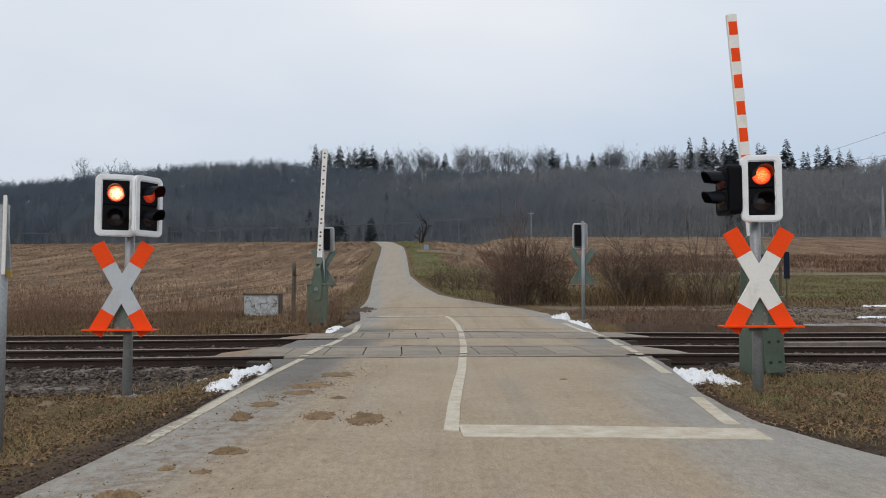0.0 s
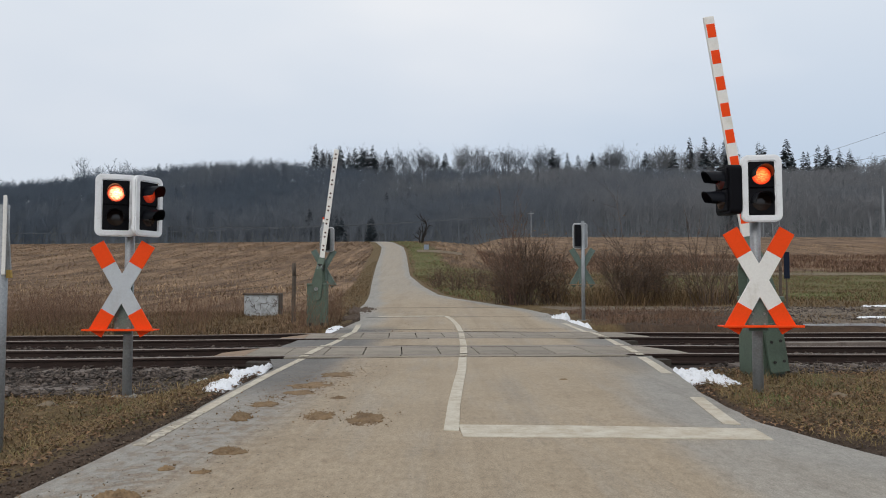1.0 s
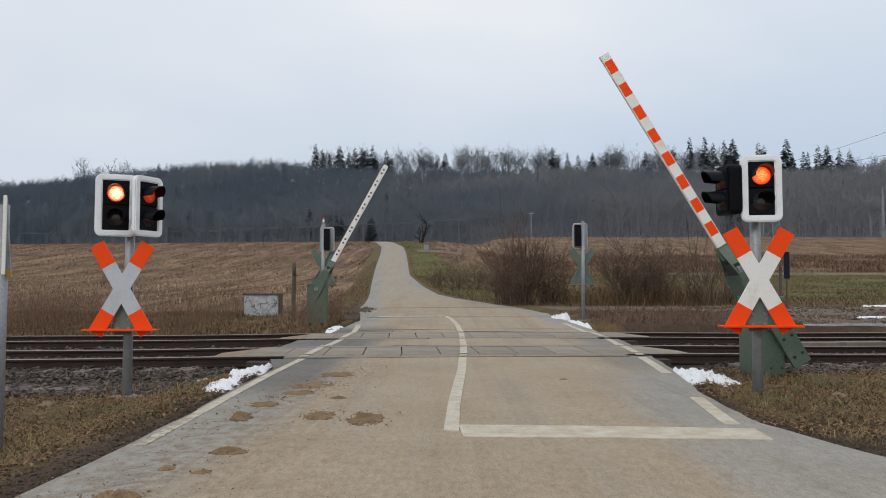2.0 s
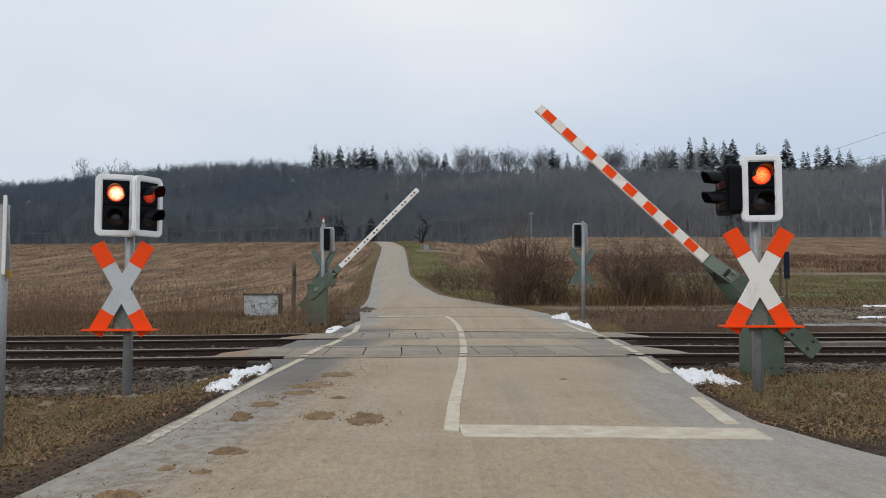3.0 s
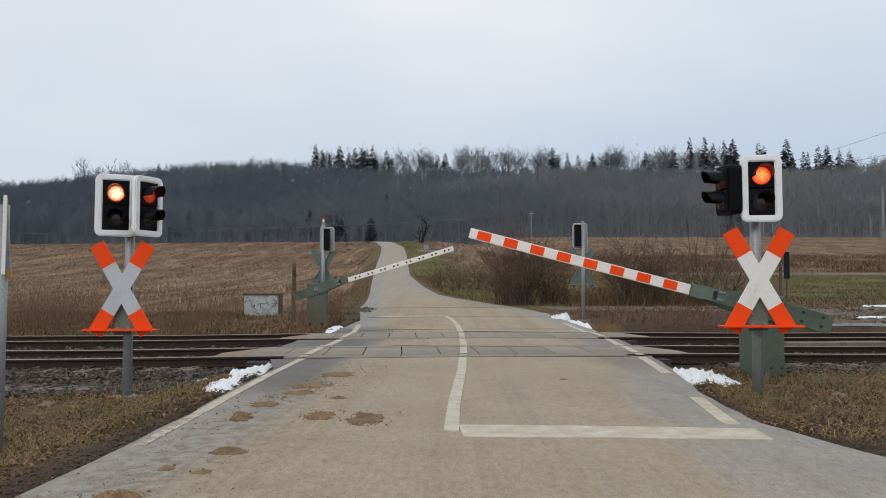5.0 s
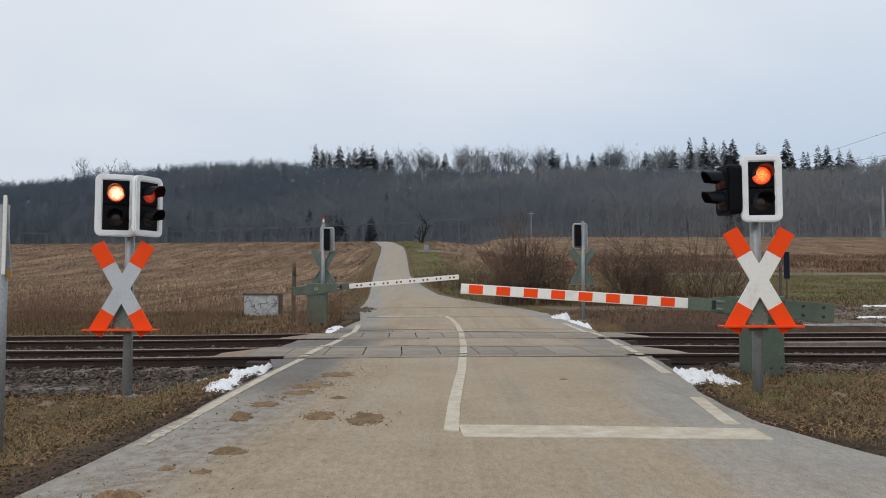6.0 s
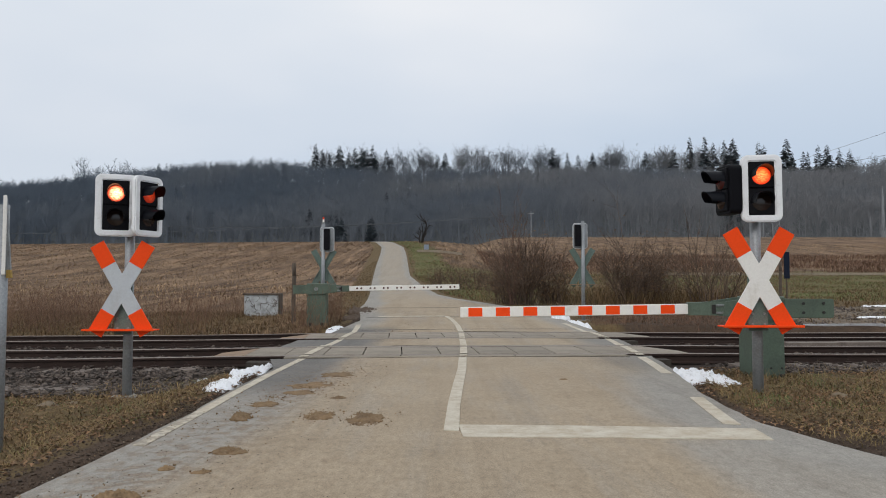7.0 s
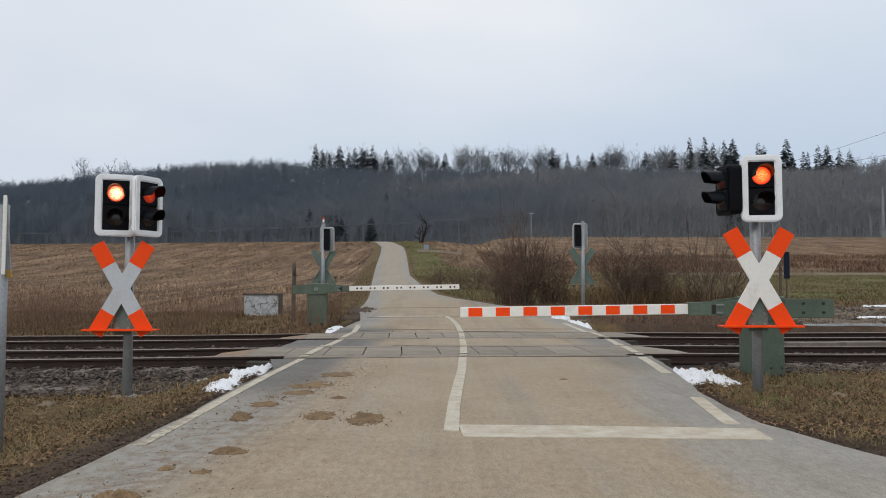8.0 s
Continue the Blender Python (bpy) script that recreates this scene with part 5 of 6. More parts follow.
stalks("dry_weeds", sprinkle(rng, 6500, -17, -2.8, 17.3, 26.5, lambda x, y: west_bank(x, y) & ~((x > -6.7) & (x < -4.3) & (y > 18.6) & (y < 25.2)), 0.55, 0.0), rng, 0.25, 1.15, M_WEED, "tall dry brown weeds beside the track")
blades("bank_grass", sprinkle(rng, 42000, -17, -2.6, 16.5, 27, west_bank, 0.7, -0.3), rng, 0.04, 0.20, 0.006, 1.8, M_DARKGRASS, "dry grass on the far bank", "grass", 0.7)
blades("ochre_tussocks", sprinkle(rng, 9000, -5.4, -2.35, 17.6, 25, west_bank, 0.9, -0.1), rng, 0.05, 0.26, 0.006, 1.6, M_OCHRE, "ochre grass tussocks round the barrier drive", "grass", 0.6)
stalks("red_brown_weeds", sprinkle(rng, 4600, 3.8, 24, 16.8, 24, east_weeds, 0.6, -0.05), rng, 0.08, 0.42, M_WEED, "low reddish-brown dead weeds beyond the track")
blades("bank_grass", sprinkle(rng, 36000, 3.8, 24, 16.7, 24.3, east_weeds, 0.7, -0.2), rng, 0.04, 0.16, 0.006, 1.6, M_WEED, "flattened dead grass beyond the track", "grass", 0.7)
stalks("tall_stems", sprinkle(rng, 170, 4.2, 13.5, 29.5, 33, east_bank, 0.5, -0.2), rng, 0.6, 2.0, M_OCHRE, "tall thin ochre stems between the bushes", 5, 0.2, 0.007)
blades("reeds", sprinkle(rng, 8000, 4.6, 13.5, 28.2, 36, east_bank, 0.5, -0.1), rng, 0.2, 1.0, 0.009, 1.4, M_DARKGRASS, "tall dry reeds round the bushes", "reeds", 0.3)
blades("meadow_grass", sprinkle(rng, 110000, -4, 56, 27.8, 88, east_bank, 0.25, -0.2), rng, 0.06, 0.25, 0.012, 1.6, M_DARKGRASS, "rough dry meadow grass", "grass", 0.6)
blades("meadow_green", sprinkle(rng, 80000, -6, 54, 32, 84, east_bank, 0.2, 0.05), rng, 0.05, 0.18, 0.014, 1.4, M_GREENGRASS, "short green winter grass of the meadow", "grass", 0.5)
blades("slope_grass", sprinkle(rng, 34000, -14, 6, 66, 156, lambda x, y: (x > np.interp(y, ROAD_Y, ROAD_R) + 0.3) & (x < np.interp(y, ROAD_Y, ROAD_R) + 5.5), 0.15, -0.2), rng, 0.04, 0.14, 0.03, 1.5, M_GREENGRASS, "green winter grass beside the climbing road", "grass", 0.5)
blades("slope_dry_grass", sprinkle(rng, 24000, -14, 8, 60, 156, lambda x, y: (x > np.interp(y, ROAD_Y, ROAD_R) + 0.3) & (x < np.interp(y, ROAD_Y, ROAD_R) + 9), 0.12, 0.0), rng, 0.05, 0.2, 0.03, 1.5, M_DARKGRASS, "dry grass beside the climbing road", "grass", 0.5)
blades("yard_grass", sprinkle(rng, 16000, 4.5, 26, 18.9, 28.5, east_bank, 0.45, 0.12), rng, 0.03, 0.13, 0.008, 2.0, M_DARKGRASS, "thin dead grass growing through gravel", "grass", 0.7)
blades("scrub_strip", sprinkle(rng, 46000, 6, 90, 87, 133, east_bank, 0.12, -0.2), rng, 0.2, 0.8, 0.035, 1.0, M_WEED, "brown strip of dead scrub across the meadow", "scrub", 0.5)
blades("roadside_grass", sprinkle(rng, 26000, -9.5, -2.4, 24, 100, lambda x, y: (x < np.interp(y, ROAD_Y, ROAD_L) - 0.15) & (x > np.interp(y, ROAD_Y, ROAD_L) - 1.6)), rng, 0.04, 0.14, 0.012, 1.5, M_DARKGRASS, "short grass strip along the road", "grass", 0.6)


def farm_track(x0, x1, y, w, slant, label):
    """A pale trodden track over the fields, following the ground."""
    xs = np.linspace(x0, x1, 60)
    bm = bmesh.new()
    rims = []
    for side in (-1, 1):
        for dz in (0.10, -0.3):
            rims.append([bm.verts.new((x, y + slant * (x - x0) + side * w / 2, float(ground_z(x, y + slant * (x - x0))) + dz + 0.2)) for x in xs])
    for a, b in ((0, 2), (2, 3), (1, 0)):
        for i in range(len(xs) - 1):
            bm.faces.new((rims[a][i], rims[a][i + 1], rims[b][i + 1], rims[b][i]))
    bmesh.ops.recalc_face_normals(bm, faces=bm.faces)
    return tagged(part("farm_track", bm, M_TRACKSOIL), label, "track", "", "structure")


M_TRACKSOIL = worn("pale_trodden_soil", (0.30, 0.25, 0.19), (0.19, 0.155, 0.105), 0.95, 0, 0.3, 6, 0.5, 0.2)
farm_track(-4.2, 3.0, 118, 2.4, 0.0, "pale farm track joining the climbing road")
farm_track(20, 85, 83.5, 1.2, 0.0, "pale trodden path along the meadow")


def stubble():
    g = np.random.default_rng(8)
    P = []
    for i in range(150):
        x0 = -3.6 - 0.75 * i
        thick = 0.35 + 0.65 * g.random() ** 2
        y = 27.0 + g.uniform(0, 0.4)
        while y < 150:
            x = x0 + g.normal(0, 0.06)
            if x < np.interp(y, ROAD_Y, ROAD_L) - 1.6 and abs(x) < 0.66 * y and g.random() < thick:
                P.append((x, y))
            y += g.uniform(0.25, 0.6) * (1 + y / 90)
    P = np.array(P)
    pts = np.stack([P[:, 0], P[:, 1], ground_z(P[:, 0], P[:, 1]) - 0.02], 1)
    blades("maize_stubble", pts, g, 0.12, 0.34, 0.035, 0.9, M_STUBBLE, "pale cut maize stubble standing in rows", "stubble", 0.4)
    n = 190000
    y = 27 + 125 * g.random(n) ** 1.2
    lane = g.integers(0, 140, n)
    rich = 0.25 + 0.75 * g.random(140) ** 1.5
    x = -3.6 - 0.75 * lane + g.normal(0, 0.15, n)
    keep = g.random(n) < rich[lane] * (0.55 + 0.45 * np.sin(lane * 0.78))
    x, y = x[keep], y[keep]
    ok = (x < np.interp(y, ROAD_Y, ROAD_L) - 1.4) & (np.abs(x) < 0.66 * y)
    x, y = x[ok], y[ok]
    blades("loose_straw", np.stack([x, y, ground_z(x, y)], 1), g, 0.02 + 0.0005 * y, 0.07 + 0.0013 * y, 0.010 + 0.00032 * y, 4.0, M_CHAFF, "loose straw lying on the field", "straw", 0.7)
    x, y = g.uniform(-10, 130, 16000), g.uniform(96, 175, 16000)
    ok = (x > np.interp(y, ROAD_Y, ROAD_R) + 3) & (np.abs(x) < 0.66 * y)
    x, y = x[ok], y[ok]
    blades("far_stubble", np.stack([x, y, ground_z(x, y)], 1), g, 0.10, 0.30, 0.035, 2.0, M_STUBBLE, "pale stubble on the far field", "stubble", 0.5)


stubble()


# ---------------------------------------------------------------- ballast and sleepers
def stones(name, places, rng, lo, hi, mat, label, category):
    bm = bmesh.new()
    bmesh.ops.create_icosphere(bm, subdivisions=1, radius=1.0)
    base = np.array([v.co[:] for v in bm.verts])
    tri = np.array([[v.index for v in f.verts] for f in bm.faces])
    bm.free()
    V, F = [], []
    for i, p in enumerate(places):
        s = rng.uniform(lo, hi)
        q = base * (1 + rng.normal(0, 0.26, (len(base), 1))) * s * rng.uniform(0.6, 1.25, 3)
        a = rng.uniform(0, 6.28)
        c, w = math.cos(a), math.sin(a)
        V.append(np.stack([q[:, 0] * c - q[:, 1] * w, q[:, 0] * w + q[:, 1] * c, q[:, 2] * 0.75], 1) + p)
        F.append(tri + i * len(base))
    return tagged(np_mesh(name, np.concatenate(V), np.concatenate(F), mat), label, category, "", "stuff")


def ballast_places(k, n, g):
    x = np.concatenate([g.uniform(-11, -3.0, n), g.uniform(4.0, 13, n)])
    off = np.concatenate([g.uniform(-3.3, 1.6, n), g.uniform(-3.0, 1.6, n)])
    keep = (np.abs(off) > 0.0) & ((off < -1.33) | (g.random(2 * n) < 0.3))
    x, off = x[keep], off[keep]
    y = track_y(x, k) + off
    out = (x < np.interp(y, ROAD_Y, ROAD_L) - 0.35) | (x > np.interp(y, ROAD_Y, ROAD_R) + 0.4)
    x, y = x[out], y[out]
    return np.stack([x, y, ground_z(x, y) + g.uniform(-0.01, 0.035, len(x))], 1)


g2 = np.random.default_rng(3)
_x, _y = g2.uniform(8.6, 22, 3600), g2.uniform(18.9, 27.5, 3600)
stones("yard_gravel", np.stack([_x, _y, ground_z(_x, _y) + 0.004], 1), g2, 0.012, 0.045, M_BALLAST, "scattered grey gravel of the yard", "gravel")
stones("ballast", ballast_places(0, 21000, g2), g2, 0.014, 0.037, M_BALLAST, "brown-grey crushed stone ballast round the sleepers", "ballast")
stones("ballast", ballast_places(1, 4200, g2), g2, 0.018, 0.042, M_BALLAST, "brown-grey crushed stone ballast of the second track", "ballast")
for k in (0, 1):
    me, cl = sleeper_mesh(), clip_mesh()
    for x in [*np.arange(-16, -3.2 if k else -3.35, 0.63 if k else 0.47), *np.arange(4.9 if k else 4.45, 20, 0.63 if k else 0.47)]:
        ob = new("sleeper", me)
        ob.parent = TRACKS[k]
        y = float(track_y(x, k))
        ob.matrix_basis = pose(x, y, float(rail_z(x)) - (0.150 if k else 0.135), 0, 0, math.degrees(math.atan(RAIL_TURN)) + random.uniform(-1, 1))
        if -10 < x < 11:
            for off in (-0.84, 0.84):
                c = new("rail_clip", cl)
                c.parent = TRACKS[k]
                c.matrix_basis = pose(x, y + off, float(rail_z(x)) - 0.142, 0, 0, 3.5)


# ---------------------------------------------------------------- snow, mud, rocks
def patch(name, x, y, lx, ly, turn, h, mat, label, category, seed, cut=0.0, base=None, grain=6.0, on_road=False):
    """A low ragged heap: a height field over an oval, cut where noise falls under the threshold."""
    bm = bmesh.new()
    n, m = 44, 44
    c, s = math.cos(radians(turn)), math.sin(radians(turn))
    vs = {}
    for i in range(n + 1):
        for j in range(m + 1):
            u, v = 2 * i / n - 1, 2 * j / m - 1
            r = math.hypot(u, v)
            k = 1 - r ** 2 + 0.55 * noise.fractal(Vector((u * lx * grain * 0.6 + seed, v * ly * grain * 0.6, seed * 1.7)), 1.0, 2.0, 4) - cut
            if k <= 0 or r > 1.15:
                continue
            px, py = x + u * lx * c - v * ly * s, y + u * lx * s + v * ly * c
            gz = float(road_z(py)) + 0.004 if on_road else float(ground_z(px, py))
            lump = 0.55 + 1.3 * abs(noise.noise(Vector((px * 55, py * 55, seed)))) if on_road else 0.6 + 0.55 * noise.noise(Vector((px * 16, py * 16, seed))) + 0.7 * abs(noise.noise(Vector((px * 34, py * 34, seed))))
            vs[i, j] = bm.verts.new((px, py, gz - 0.012 + h * min(1.0, k * 1.8) * lump))
    for i in range(n):
        for j in range(m):
            q = [(i, j), (i + 1, j), (i + 1, j + 1), (i, j + 1)]
            if all(a in vs for a in q):
                bm.faces.new([vs[a] for a in q])
    for v in [v for v in bm.verts if not v.link_faces]:
        bm.verts.remove(v)
    rim = [e for e in bm.edges if e.is_boundary]
    r = bmesh.ops.extrude_edge_only(bm, edges=rim)
    for v in [g for g in r["geom"] if isinstance(g, bmesh.types.BMVert)]:
        v.co.z -= h + 0.03
    bmesh.ops.recalc_face_normals(bm, faces=bm.faces)
    return tagged(part(name, bm, mat, None, "", True), label, category)


SNOW_LABEL = "patch of old white snow melting on dry grass"
patch("snow_patch", -2.45, 8.2, 0.22, 0.62, 6, 0.06, M_SNOW, SNOW_LABEL, "snow", 1.0, 0.05)
patch("snow_patch", -2.58, 9.95, 0.21, 1.45, 5, 0.09, M_SNOW, SNOW_LABEL, "snow", 2.3, 0.05)
patch("snow_patch", -3.02, 9.2, 0.12, 0.25, 0, 0.05, M_SNOW, "small remnant of snow in dry grass", "snow", 3.1, 0.2)
patch("snow_patch", 3.0, 8.9, 0.34, 0.95, 10, 0.08, M_SNOW, SNOW_LABEL, "snow", 4.7, -0.02)
patch("snow_patch", -2.66, 18.0, 0.19, 0.8, 0, 0.05, M_SNOW, "patch of old snow beside the road", "snow", 5.2, 0.15)
patch("snow_patch", 3.35, 20.9, 0.26, 0.5, 0, 0.16, M_SNOW, "lump of old snow at the road's edge", "snow", 6.4, 0.0)
patch("snow_patch", 3.56, 18.5, 0.17, 2.1, 5, 0.09, M_SNOW, "long streak of old snow along the road's edge", "snow", 7.9, 0.22)
patch("snow_patch", 12.4, 20.9, 0.8, 0.35, 0, 0.05, M_SNOW, "thin snow streak on the gravel yard", "snow", 9.3, 0.3)
patch("snow_patch", 16.4, 27.6, 0.8, 0.6, 0, 0.07, M_SNOW, "thin snow streak on the gravel yard", "snow", 9.9, 0.2)
patch("snow_patch", 17.6, 28.0, 1.2, 0.8, 0, 0.08, M_SNOW, "thin snow streaks on the gravel yard", "snow", 8.8, 0.35)

# mud on the road: place, half lengths, raggedness and count of crumbs
MUD_NEAR = [(-0.61, 5.85, 0.18, 0.32, 0.30, 260), (-1.0, 5.98, 0.16, 0.26, 0.40, 160), (-1.62, 5.95, 0.10, 0.2, 0.35, 90), (-1.36, 4.72, 0.14, 0.13, 0.5, 60), (-1.64, 3.72, 0.13, 0.10, 0.3, 90), (-1.6, 4.3, 0.045, 0.06, 0.2, 14), (-1.38, 4.22, 0.07, 0.05, 0.3, 20), (-1.55, 6.9, 0.25, 0.5, 0.62, 160), (-1.28, 7.9, 0.3, 0.8, 0.62, 220), (-0.98, 8.9, 0.3, 0.8, 0.65, 200), (-1.85, 5.4, 0.2, 0.4, 0.7, 90), (-1.75, 6.4, 0.2, 0.4, 0.65, 110)]
MUD_FAR = [(-0.85, 14.2, 0.25, 0.2, 0.6, 30), (-0.9, 18.6, 0.3, 1.2, 0.6, 60), (1.35, 8.3, 0.08, 0.06, 0.4, 8), (-1.3, 23.6, 0.5, 1.2, 0.6, 260), (-1.7, 28.5, 0.6, 2.2, 0.6, 240), (-0.7, 21.6, 0.6, 0.7, 0.6, 160), (-1.1, 16.9, 0.6, 0.25, 0.6, 110), (-2.3, 34, 0.5, 2.0, 0.6, 160), (-1.24, 8.75, 0.26, 0.34, 0.42, 40), (-1.38, 7.85, 0.28, 0.30, 0.42, 60), (-1.60, 6.6, 0.15, 0.17, 0.40, 40), (-0.99, 6.95, 0.13, 0.16, 0.45, 20), (-1.42, 7.3, 0.2, 0.18, 0.45, 30)]
bits = []
for i, (x, y, lx, ly, cut, n) in enumerate(MUD_NEAR + MUD_FAR):
    if cut < 0.56:
        patch("mud_clump", x, y, lx, ly, 15 * math.sin(i), 0.013 + 0.012 * (i < 5), M_MUD, "crumbled brown mud dropped on the asphalt", "mud", 20.0 + i * 1.3, cut, None, 22.0, True)
    for _ in range(int(n * 0.3)):
        by = random.gauss(y, ly * 0.5)
        bits.append((random.gauss(x, lx * 0.5), by, float(road_z(by))))
for _ in range(130):
    y = 3.2 + 8.5 * random.random() ** 1.4
    x = random.gauss(-1.4 + 0.09 * (y - 7), 0.5)
    if -2.2 < x < 2.0:
        bits.append((x, y, -0.003))
lumps = []
for x, y, lx, ly, n in ((-0.61, 5.85, 0.10, 0.17, 70), (-1.0, 5.98, 0.09, 0.14, 40), (-1.62, 5.95, 0.06, 0.1, 28), (-1.64, 3.72, 0.07, 0.05, 24), (-1.6, 4.3, 0.03, 0.03, 6), (-1.3, 7.9, 0.2, 0.6, 40), (-1.55, 6.9, 0.18, 0.35, 30)):
    for _ in range(int(n * 1.5)):
        lumps.append((random.gauss(x, lx), random.gauss(y, ly), 0.004))
stones("mud_lumps", np.array(lumps), np.random.default_rng(39), 0.003, 0.010, M_MUD, "broken lumps of drying mud on the road", "mud")
stones("mud_crumbs", np.array(bits), np.random.default_rng(9), 0.002, 0.008, M_MUD, "small crumbs of dry mud on the road", "mud")


M_SOIL = worn("dark_ploughed_soil", (0.10, 0.068, 0.046), (0.05, 0.034, 0.024), 0.95, 0, 6, 50, 0.5, 0.6)
patch("earth_heap", -2.72, 25.0, 0.55, 2.3, 4, 0.16, M_SOIL, "dark clods of field soil on the road's edge", "earth", 51.0, 0.1, None, 5.0)
patch("earth_heap", -2.62, 21.6, 0.38, 1.2, -4, 0.10, M_SOIL, "small heap of dark soil beside the road", "earth", 53.0, 0.2, None, 6.0)
M_FIELDSTONE = worn("field_stone_surface", (0.19, 0.145, 0.095), (0.10, 0.078, 0.05), 0.9, 0, 8, 60, 0.5, 0.4)


grit = []
for _ in range(5200):
    y = 3.0 + 7.0 * random.random() ** 1.3
    x = random.uniform(-2.2, 2.3)
    grit.append((x, y, float(road_z(y)) - 0.002 - 0.02 * ((x + 0.1) / 2.4) ** 2))
stones("road_grit", np.array(grit), np.random.default_rng(29), 0.0014, 0.0045, worn("loose_road_grit", (0.30, 0.25, 0.18), (0.12, 0.095, 0.07), 0.9, 0, 9, 70, 0.5, 0.2, 0.7, island=True), "fine loose grit on the asphalt", "grit")
clods = []
for _ in range(2600):
    y = random.uniform(2.6, 9.0)
    x = float(np.interp(y, ROAD_Y, ROAD_L)) - abs(random.gauss(0, 0.22)) * (1.4 if y < 6.5 else 0.7) - 0.03
    clods.append((x, y, float(ground_z(x, y)) + 0.005))
for _ in range(1500):
    y = random.uniform(17.6, 27.5)
    x = float(np.interp(y, ROAD_Y, ROAD_L)) - abs(random.gauss(0, 0.45)) + 0.12
    clods.append((x, y, float(max(ground_z(x, y), road_z(y) - 0.05)) + 0.004))
for _ in range(700):
    y = random.uniform(3.5, 9.0)
    x = float(np.interp(y, ROAD_Y, ROAD_R)) + abs(random.gauss(0, 0.14)) + 0.02
    clods.append((x, y, float(ground_z(x, y)) + 0.003))
stones("earth_clods", np.array(clods), np.random.default_rng(19), 0.003, 0.014, worn("dark_crumbly_earth", (0.085, 0.058, 0.04), (0.042, 0.03, 0.021), 0.95, 0, 9, 70, 0.5, 0.4, 0.4, island=True), "dark crumbly earth along the road's edge", "earth")


def rock(x, y, s, seed, label):
    bm = bmesh.new()
    bmesh.ops.create_icosphere(bm, subdivisions=3, radius=s)
    for v in bm.verts:
        v.co *= 1 + 0.3 * noise.fractal(v.co * (2.2 / s) + Vector((seed, 0, 0)), 1.0, 2.0, 3)
        v.co.z *= 0.62
    ob = part("field_stone", bm, M_FIELDSTONE, None, "", True)
    ob.matrix_basis = pose(x, y, float(ground_z(x, y)) - 0.22 * s, 0, 0, seed * 40)
    return tagged(ob, label, "stone")


rock(-4.15, 7.75, 0.13, 1.0, "weathered grey field stone in dry grass")
rock(-3.95, 7.9, 0.07, 2.0, "small grey field stone in dry grass")
rock(3.95, 7.35, 0.10, 3.0, "pale field stone half hidden in grass")
rock(4.55, 7.6, 0.05, 4.0, "small pale field stone in grass")


# ---------------------------------------------------------------- small things round the crossing
def edge_post():
    t = thing("road_sign", pose(-3.375, 5.6, -0.13), "grey steel post with a sign seen edge-on", "road sign")
    bm = bmesh.new()
    cyl(bm, (0, 0, -0.2), (0, 0, 1.80), 0.042, seg=16)
    part("post", bm, M_GALV, t, "", True)
    bm = bmesh.new()
    box(bm, -0.012, 0.012, -0.34, -0.05, 1.26, 1.84, 0.004)
    ob = part("sign_plate", bm, M_WHITE, t, "pale sheet-metal plate seen from its edge")
    ob.matrix_basis = pose(0.012, 0, 0, 0, 0, 30.5)
    bm = bmesh.new()
    prism(bm, [(0.045, 1.30), (0.075, 1.30), (0.03, 1.86), (0.010, 1.86)], -0.02, 0.0, 0.003)
    part("bracket", bm, M_GALV, t, "slanting steel strut")
    bm = bmesh.new()
    prism(bm, [(0.044, 1.24), (0.082, 1.24), (0.077, 1.302), (0.044, 1.302)], -0.023, 0.003, 0.003)
    part("bracket_foot", bm, worn("yellow_cap", (0.5, 0.33, 0.08), (0.3, 0.2, 0.06), 0.6), t, "yellow plastic cap")


edge_post()


def old_post(x, y, h, r, label, lean=0.0):
    bm = bmesh.new()
    n = 5
    z0 = float(ground_z(x, y))
    for i in range(n):
        a, b = i / n, (i + 1) / n
        cyl(bm, (lean * a + 0.006 * math.sin(i * 2.1), 0, h * a - (0.15 if i == 0 else 0)), (lean * b + 0.006 * math.sin(i * 2.1 + 2.1), 0, h * b), r * (1 - 0.15 * a), r * (1 - 0.15 * b), 9, i == n - 1)
    ob = part("wooden_post", bm, M_WOOD, None, "", True)
    ob.matrix_basis = pose(x, y, z0)
    return tagged(ob, label, "post")


old_post(-4.20, 20.6, 1.76, 0.062, "grey split wooden post among weeds", 0.01)
old_post(11.6, 25.2, 1.65, 0.06, "dark wooden post on the meadow's edge", 0.02)


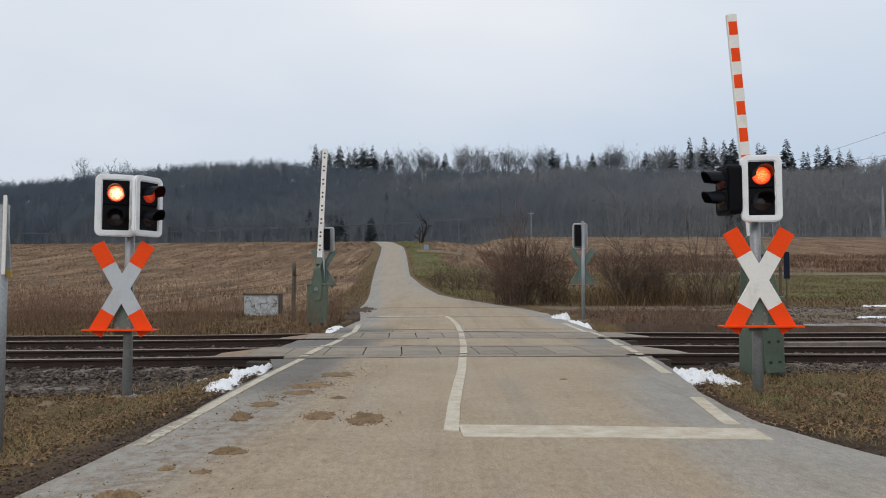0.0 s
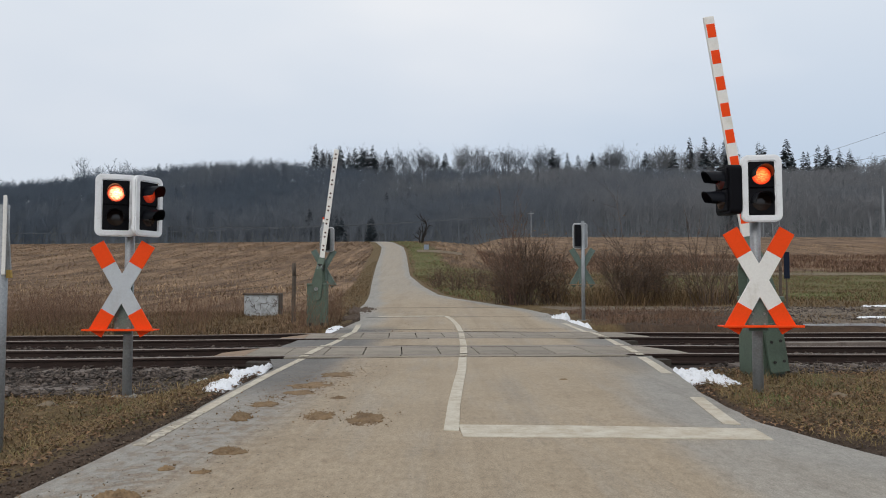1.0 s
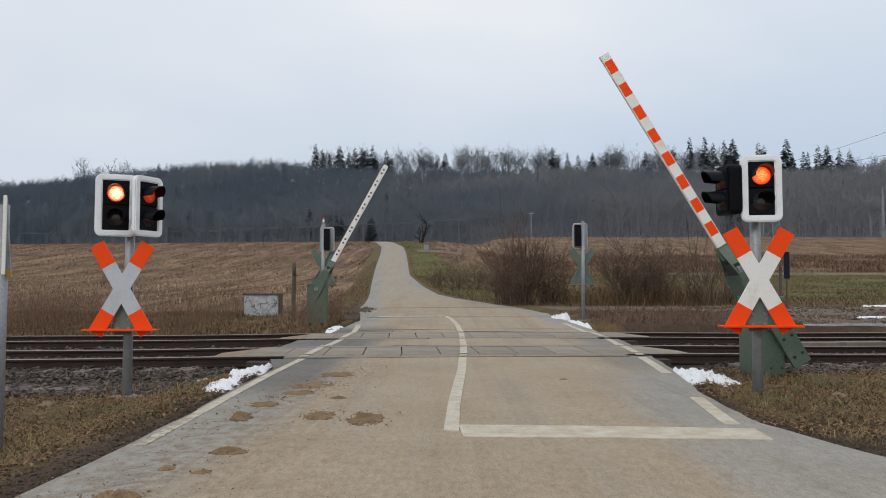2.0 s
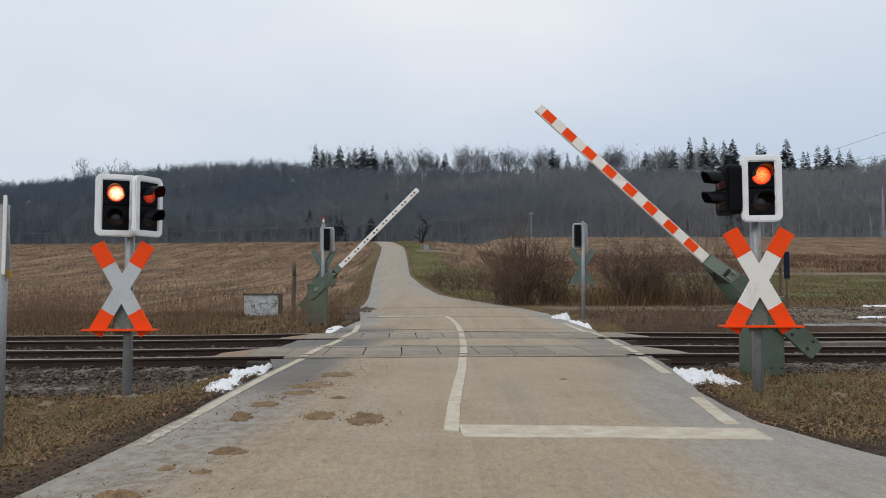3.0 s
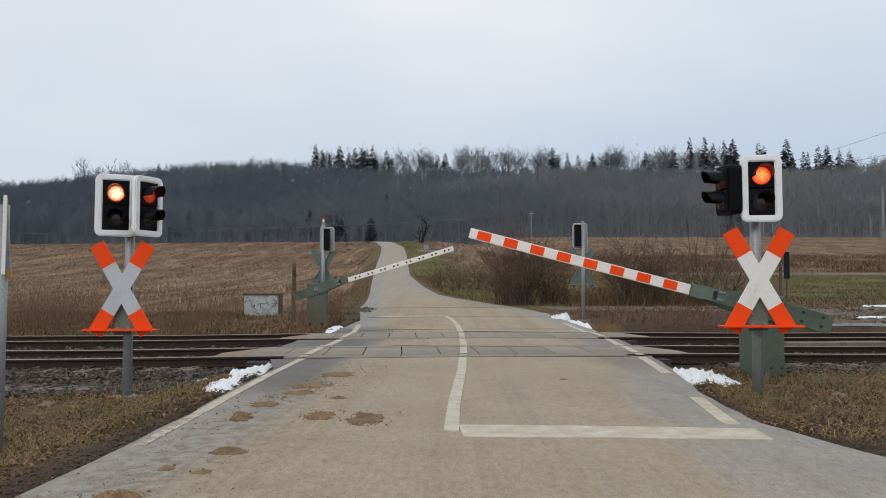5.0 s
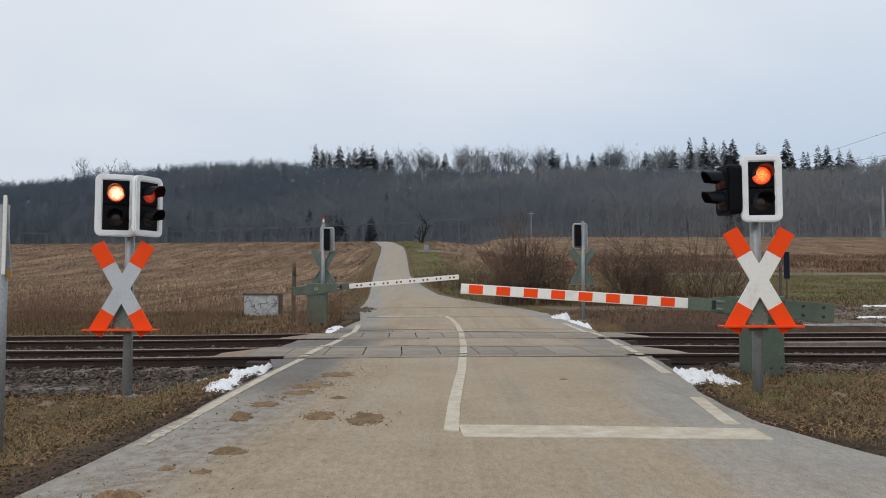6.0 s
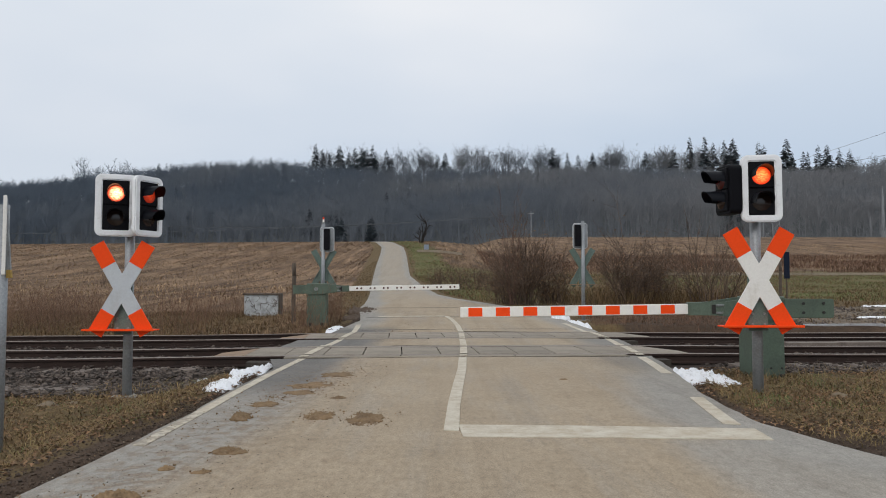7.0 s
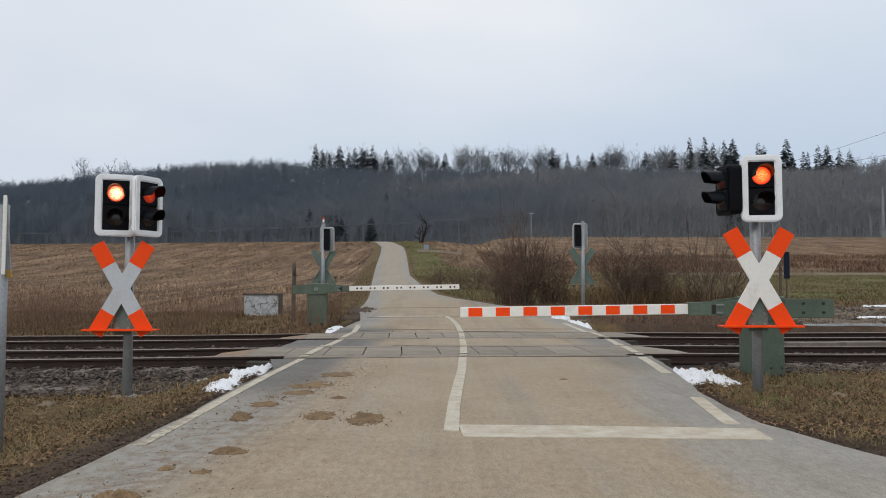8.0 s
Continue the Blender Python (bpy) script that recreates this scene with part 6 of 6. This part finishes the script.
def culvert_block():
    x, y = -6.22, 25.3
    t = thing("concrete_block", pose(x, y, float(ground_z(x, y)), 0, 0, 3), "pale concrete block with dark scrawls and rim", "concrete block")
    bm = bmesh.new()
    box(bm, -0.58, 0.58, -0.25, 0.32, -0.15, 0.72, 0.015)
    part("body", bm, worn("pale_scrawled_concrete", (0.46, 0.48, 0.49), (0.2, 0.2, 0.19), 0.85, 0, 5, 40, 0.45, 0.2), t)
    for a in ((-0.63, 0.63, -0.30, 0.36, 0.72, 0.77), (0.58, 0.63, -0.30, 0.36, -0.15, 0.72)):
        bm = bmesh.new()
        box(bm, *a, 0.008)
        part("rim", bm, M_WOOD, t, "dark rusty rim")
    g = np.random.default_rng(4)
    for i in range(11):
        segs, p = [], np.array([g.uniform(-0.5, 0.45), -0.253, g.uniform(0.1, 0.6)])
        for _ in range(6):
            q = p + np.array([g.normal(0, 0.10), 0, g.normal(0, 0.10)])
            q[0], q[2] = np.clip(q[0], -0.54, 0.54), np.clip(q[2], 0.03, 0.68)
            segs.append((p, q, 0.006, 0.006))
            p = q
        v, f = tubes(segs, 4)
        ob = np_mesh("scrawl", v, f, M_WOOD)
        ob.parent = t


culvert_block()


def small_sign(x, y, label, col, w, h, z, post=M_GALV):
    t = thing("small_sign", pose(x, y, float(ground_z(x, y))), label, "sign")
    bm = bmesh.new()
    cyl(bm, (0, 0, -0.2), (0, 0, z), 0.03, seg=8)
    part("post", bm, post, t)
    bm = bmesh.new()
    box(bm, -w / 2, w / 2, -0.05, -0.03, z - h, z, 0.006)
    part("plate", bm, col, t)


M_BLUE = worn("faded_blue_plate", (0.20, 0.25, 0.32), (0.28, 0.30, 0.33), 0.5, 0, 3, 30, 0.4, 0.05)
small_sign(-2.7, 118, "small pale blue sign at the meadow's edge", M_BLUE, 0.8, 0.8, 1.2)
M_NAVY = worn("dark_blue_metal", (0.012, 0.018, 0.035), (0.02, 0.022, 0.03), 0.8, 0, 3, 30, 0.4, 0.05, spec=0.1)
small_sign(12.2, 26.0, "dark blue board on a post beyond the track", M_NAVY, 0.2, 0.95, 2.0, M_WOOD)


def pole(x, y, h):
    t = thing("utility_pole", pose(x, y, float(ground_z(x, y))), "thin wooden utility pole before the forest", "utility pole")
    bm = bmesh.new()
    cyl(bm, (0, 0, -0.5), (0, 0, h), 0.17, 0.11, seg=8)
    part("mast", bm, M_GALV, t)
    bm = bmesh.new()
    box(bm, -1.1, 1.1, -0.08, 0.08, h - 0.9, h - 0.7, 0.02)
    part("crossbar", bm, M_GALV, t)


pole(30.2, 250, 9.3)


def pylon(x, y, h, w, label, arms=True):
    t = thing("lattice_pylon", pose(x, y, float(ground_z(x, y)) - 0.5), label, "pylon")
    segs = []
    n = 5
    lv = [(h * i / n, w / 2 * (1 - 0.85 * i / n)) for i in range(n + 1)]
    for (z0, a), (z1, b) in zip(lv, lv[1:]):
        k0 = [(-a, -a), (a, -a), (a, a), (-a, a)]
        k1 = [(-b, -b), (b, -b), (b, b), (-b, b)]
        for i in range(4):
            j = (i + 1) % 4
            segs.append(((*k0[i], z0), (*k1[i], z1), 0.11, 0.10))
            segs.append(((*k0[i], z0), (*k1[j], z1), 0.05, 0.05))
    v, f = tubes(segs, 4)
    ob = np_mesh("lattice", v, f, M_GALV)
    ob.parent = t
    if not arms:
        return
    segs = []
    for z in (h * 0.78, h * 0.9):
        segs += [((-5, 0, z), (5, 0, z), 0.12, 0.12), ((-5, 0, z), (0, 0, z + 1.5), 0.07, 0.07), ((5, 0, z), (0, 0, z + 1.5), 0.07, 0.07)]
    v, f = tubes(segs, 4)
    ob = np_mesh("cross_beam", v, f, M_GALV)
    ob.parent = t


pylon(110.5, 248, 26, 6.5, "grey steel lattice pylon at the field's edge")
pylon(157.0, 260, 19, 0.9, "slender grey lattice mast at the field's edge", False)


def cable(name, a, b, sag, r, label):
    a, b = np.array(a, float), np.array(b, float)
    bm = bmesh.new()
    rings = []
    for u in np.linspace(0, 1, 25):
        p = a + (b - a) * u - np.array([0, 0, 4 * sag * u * (1 - u)])
        rings.append([bm.verts.new((p[0] + r * c, p[1] + r * c, p[2] + r * s)) for c, s in ((-1, 0), (0, -1), (1, 0), (0, 1))])
    for p, q in zip(rings, rings[1:]):
        for i in range(4):
            bm.faces.new((p[i], p[(i + 1) % 4], q[(i + 1) % 4], q[i]))
    return tagged(part(name, bm, M_WIRE), label, "cable")


M_WIRE = worn("dull_aluminium_wire", (0.16, 0.17, 0.18), (0.1, 0.1, 0.11), 0.6, 0.3, 1, 20, 0.4, 0)
cable("power_cable", (112, 248, 42), (78, 90, 29), 1.5, 0.035, "thin overhead power cable against the sky")
cable("power_cable", (115, 248, 40), (92, 90, 26), 1.5, 0.035, "thin overhead power cable against the sky")
cable("power_cable", (30.2, 250, 26), (-100, 250, 21.5), 2.2, 0.04, "thin overhead cable before the forest")
cable("power_cable", (30.2, 250, 25.4), (-170, 250, 19), 2.0, 0.04, "thin overhead cable before the forest")


# ---------------------------------------------------------------- what moves
def motions():
    east = [(0.0, 85.6), (0.5, 85.6), (0.7, 85.3), (0.8, 84.6), (1.0, 81.1), (1.2, 76.5), (1.4, 71.9), (1.6, 67.1), (1.7, 64.7), (2.25, 55.0), (2.8, 45.6),
            (3.0, 42.6), (3.2, 39.7), (3.4, 36.7), (3.6, 33.9), (3.8, 31.0), (4.0, 28.1), (4.2, 25.4), (4.4, 22.6), (4.6, 19.8), (4.7, 18.4), (5.25, 11.3),
            (5.8, 5.3), (6.0, 3.7), (6.2, 2.2), (6.4, 1.0), (6.6, 0.1), (6.8, -0.75), (7.0, -0.85), (8.0, -0.85)]
    west = [(0.0, 87.5), (0.5, 87.5), (0.7, 87.2), (0.8, 86.5), (1.0, 82.8), (1.2, 78.5), (1.4, 74.1), (1.6, 69.5), (1.7, 67.0), (2.25, 57.4), (2.8, 48.1),
            (3.2, 42.3), (3.6, 36.4), (4.0, 30.5), (4.2, 27.6), (4.4, 24.8), (4.6, 22.0), (4.7, 20.6), (5.25, 13.2), (5.8, 6.5), (6.0, 4.9), (6.2, 3.3), (6.4, 1.9),
            (6.6, 1.2), (6.8, 0.9), (8.0, 0.9)]
    walk(ARM_E, [(t, pose(0, 0, PIVOT, 0, a, 0)) for t, a in east])
    walk(ARM_W, [(t, pose(0, 0, PIVOT + 0.07, 0, a, 0)) for t, a in west])


motions()
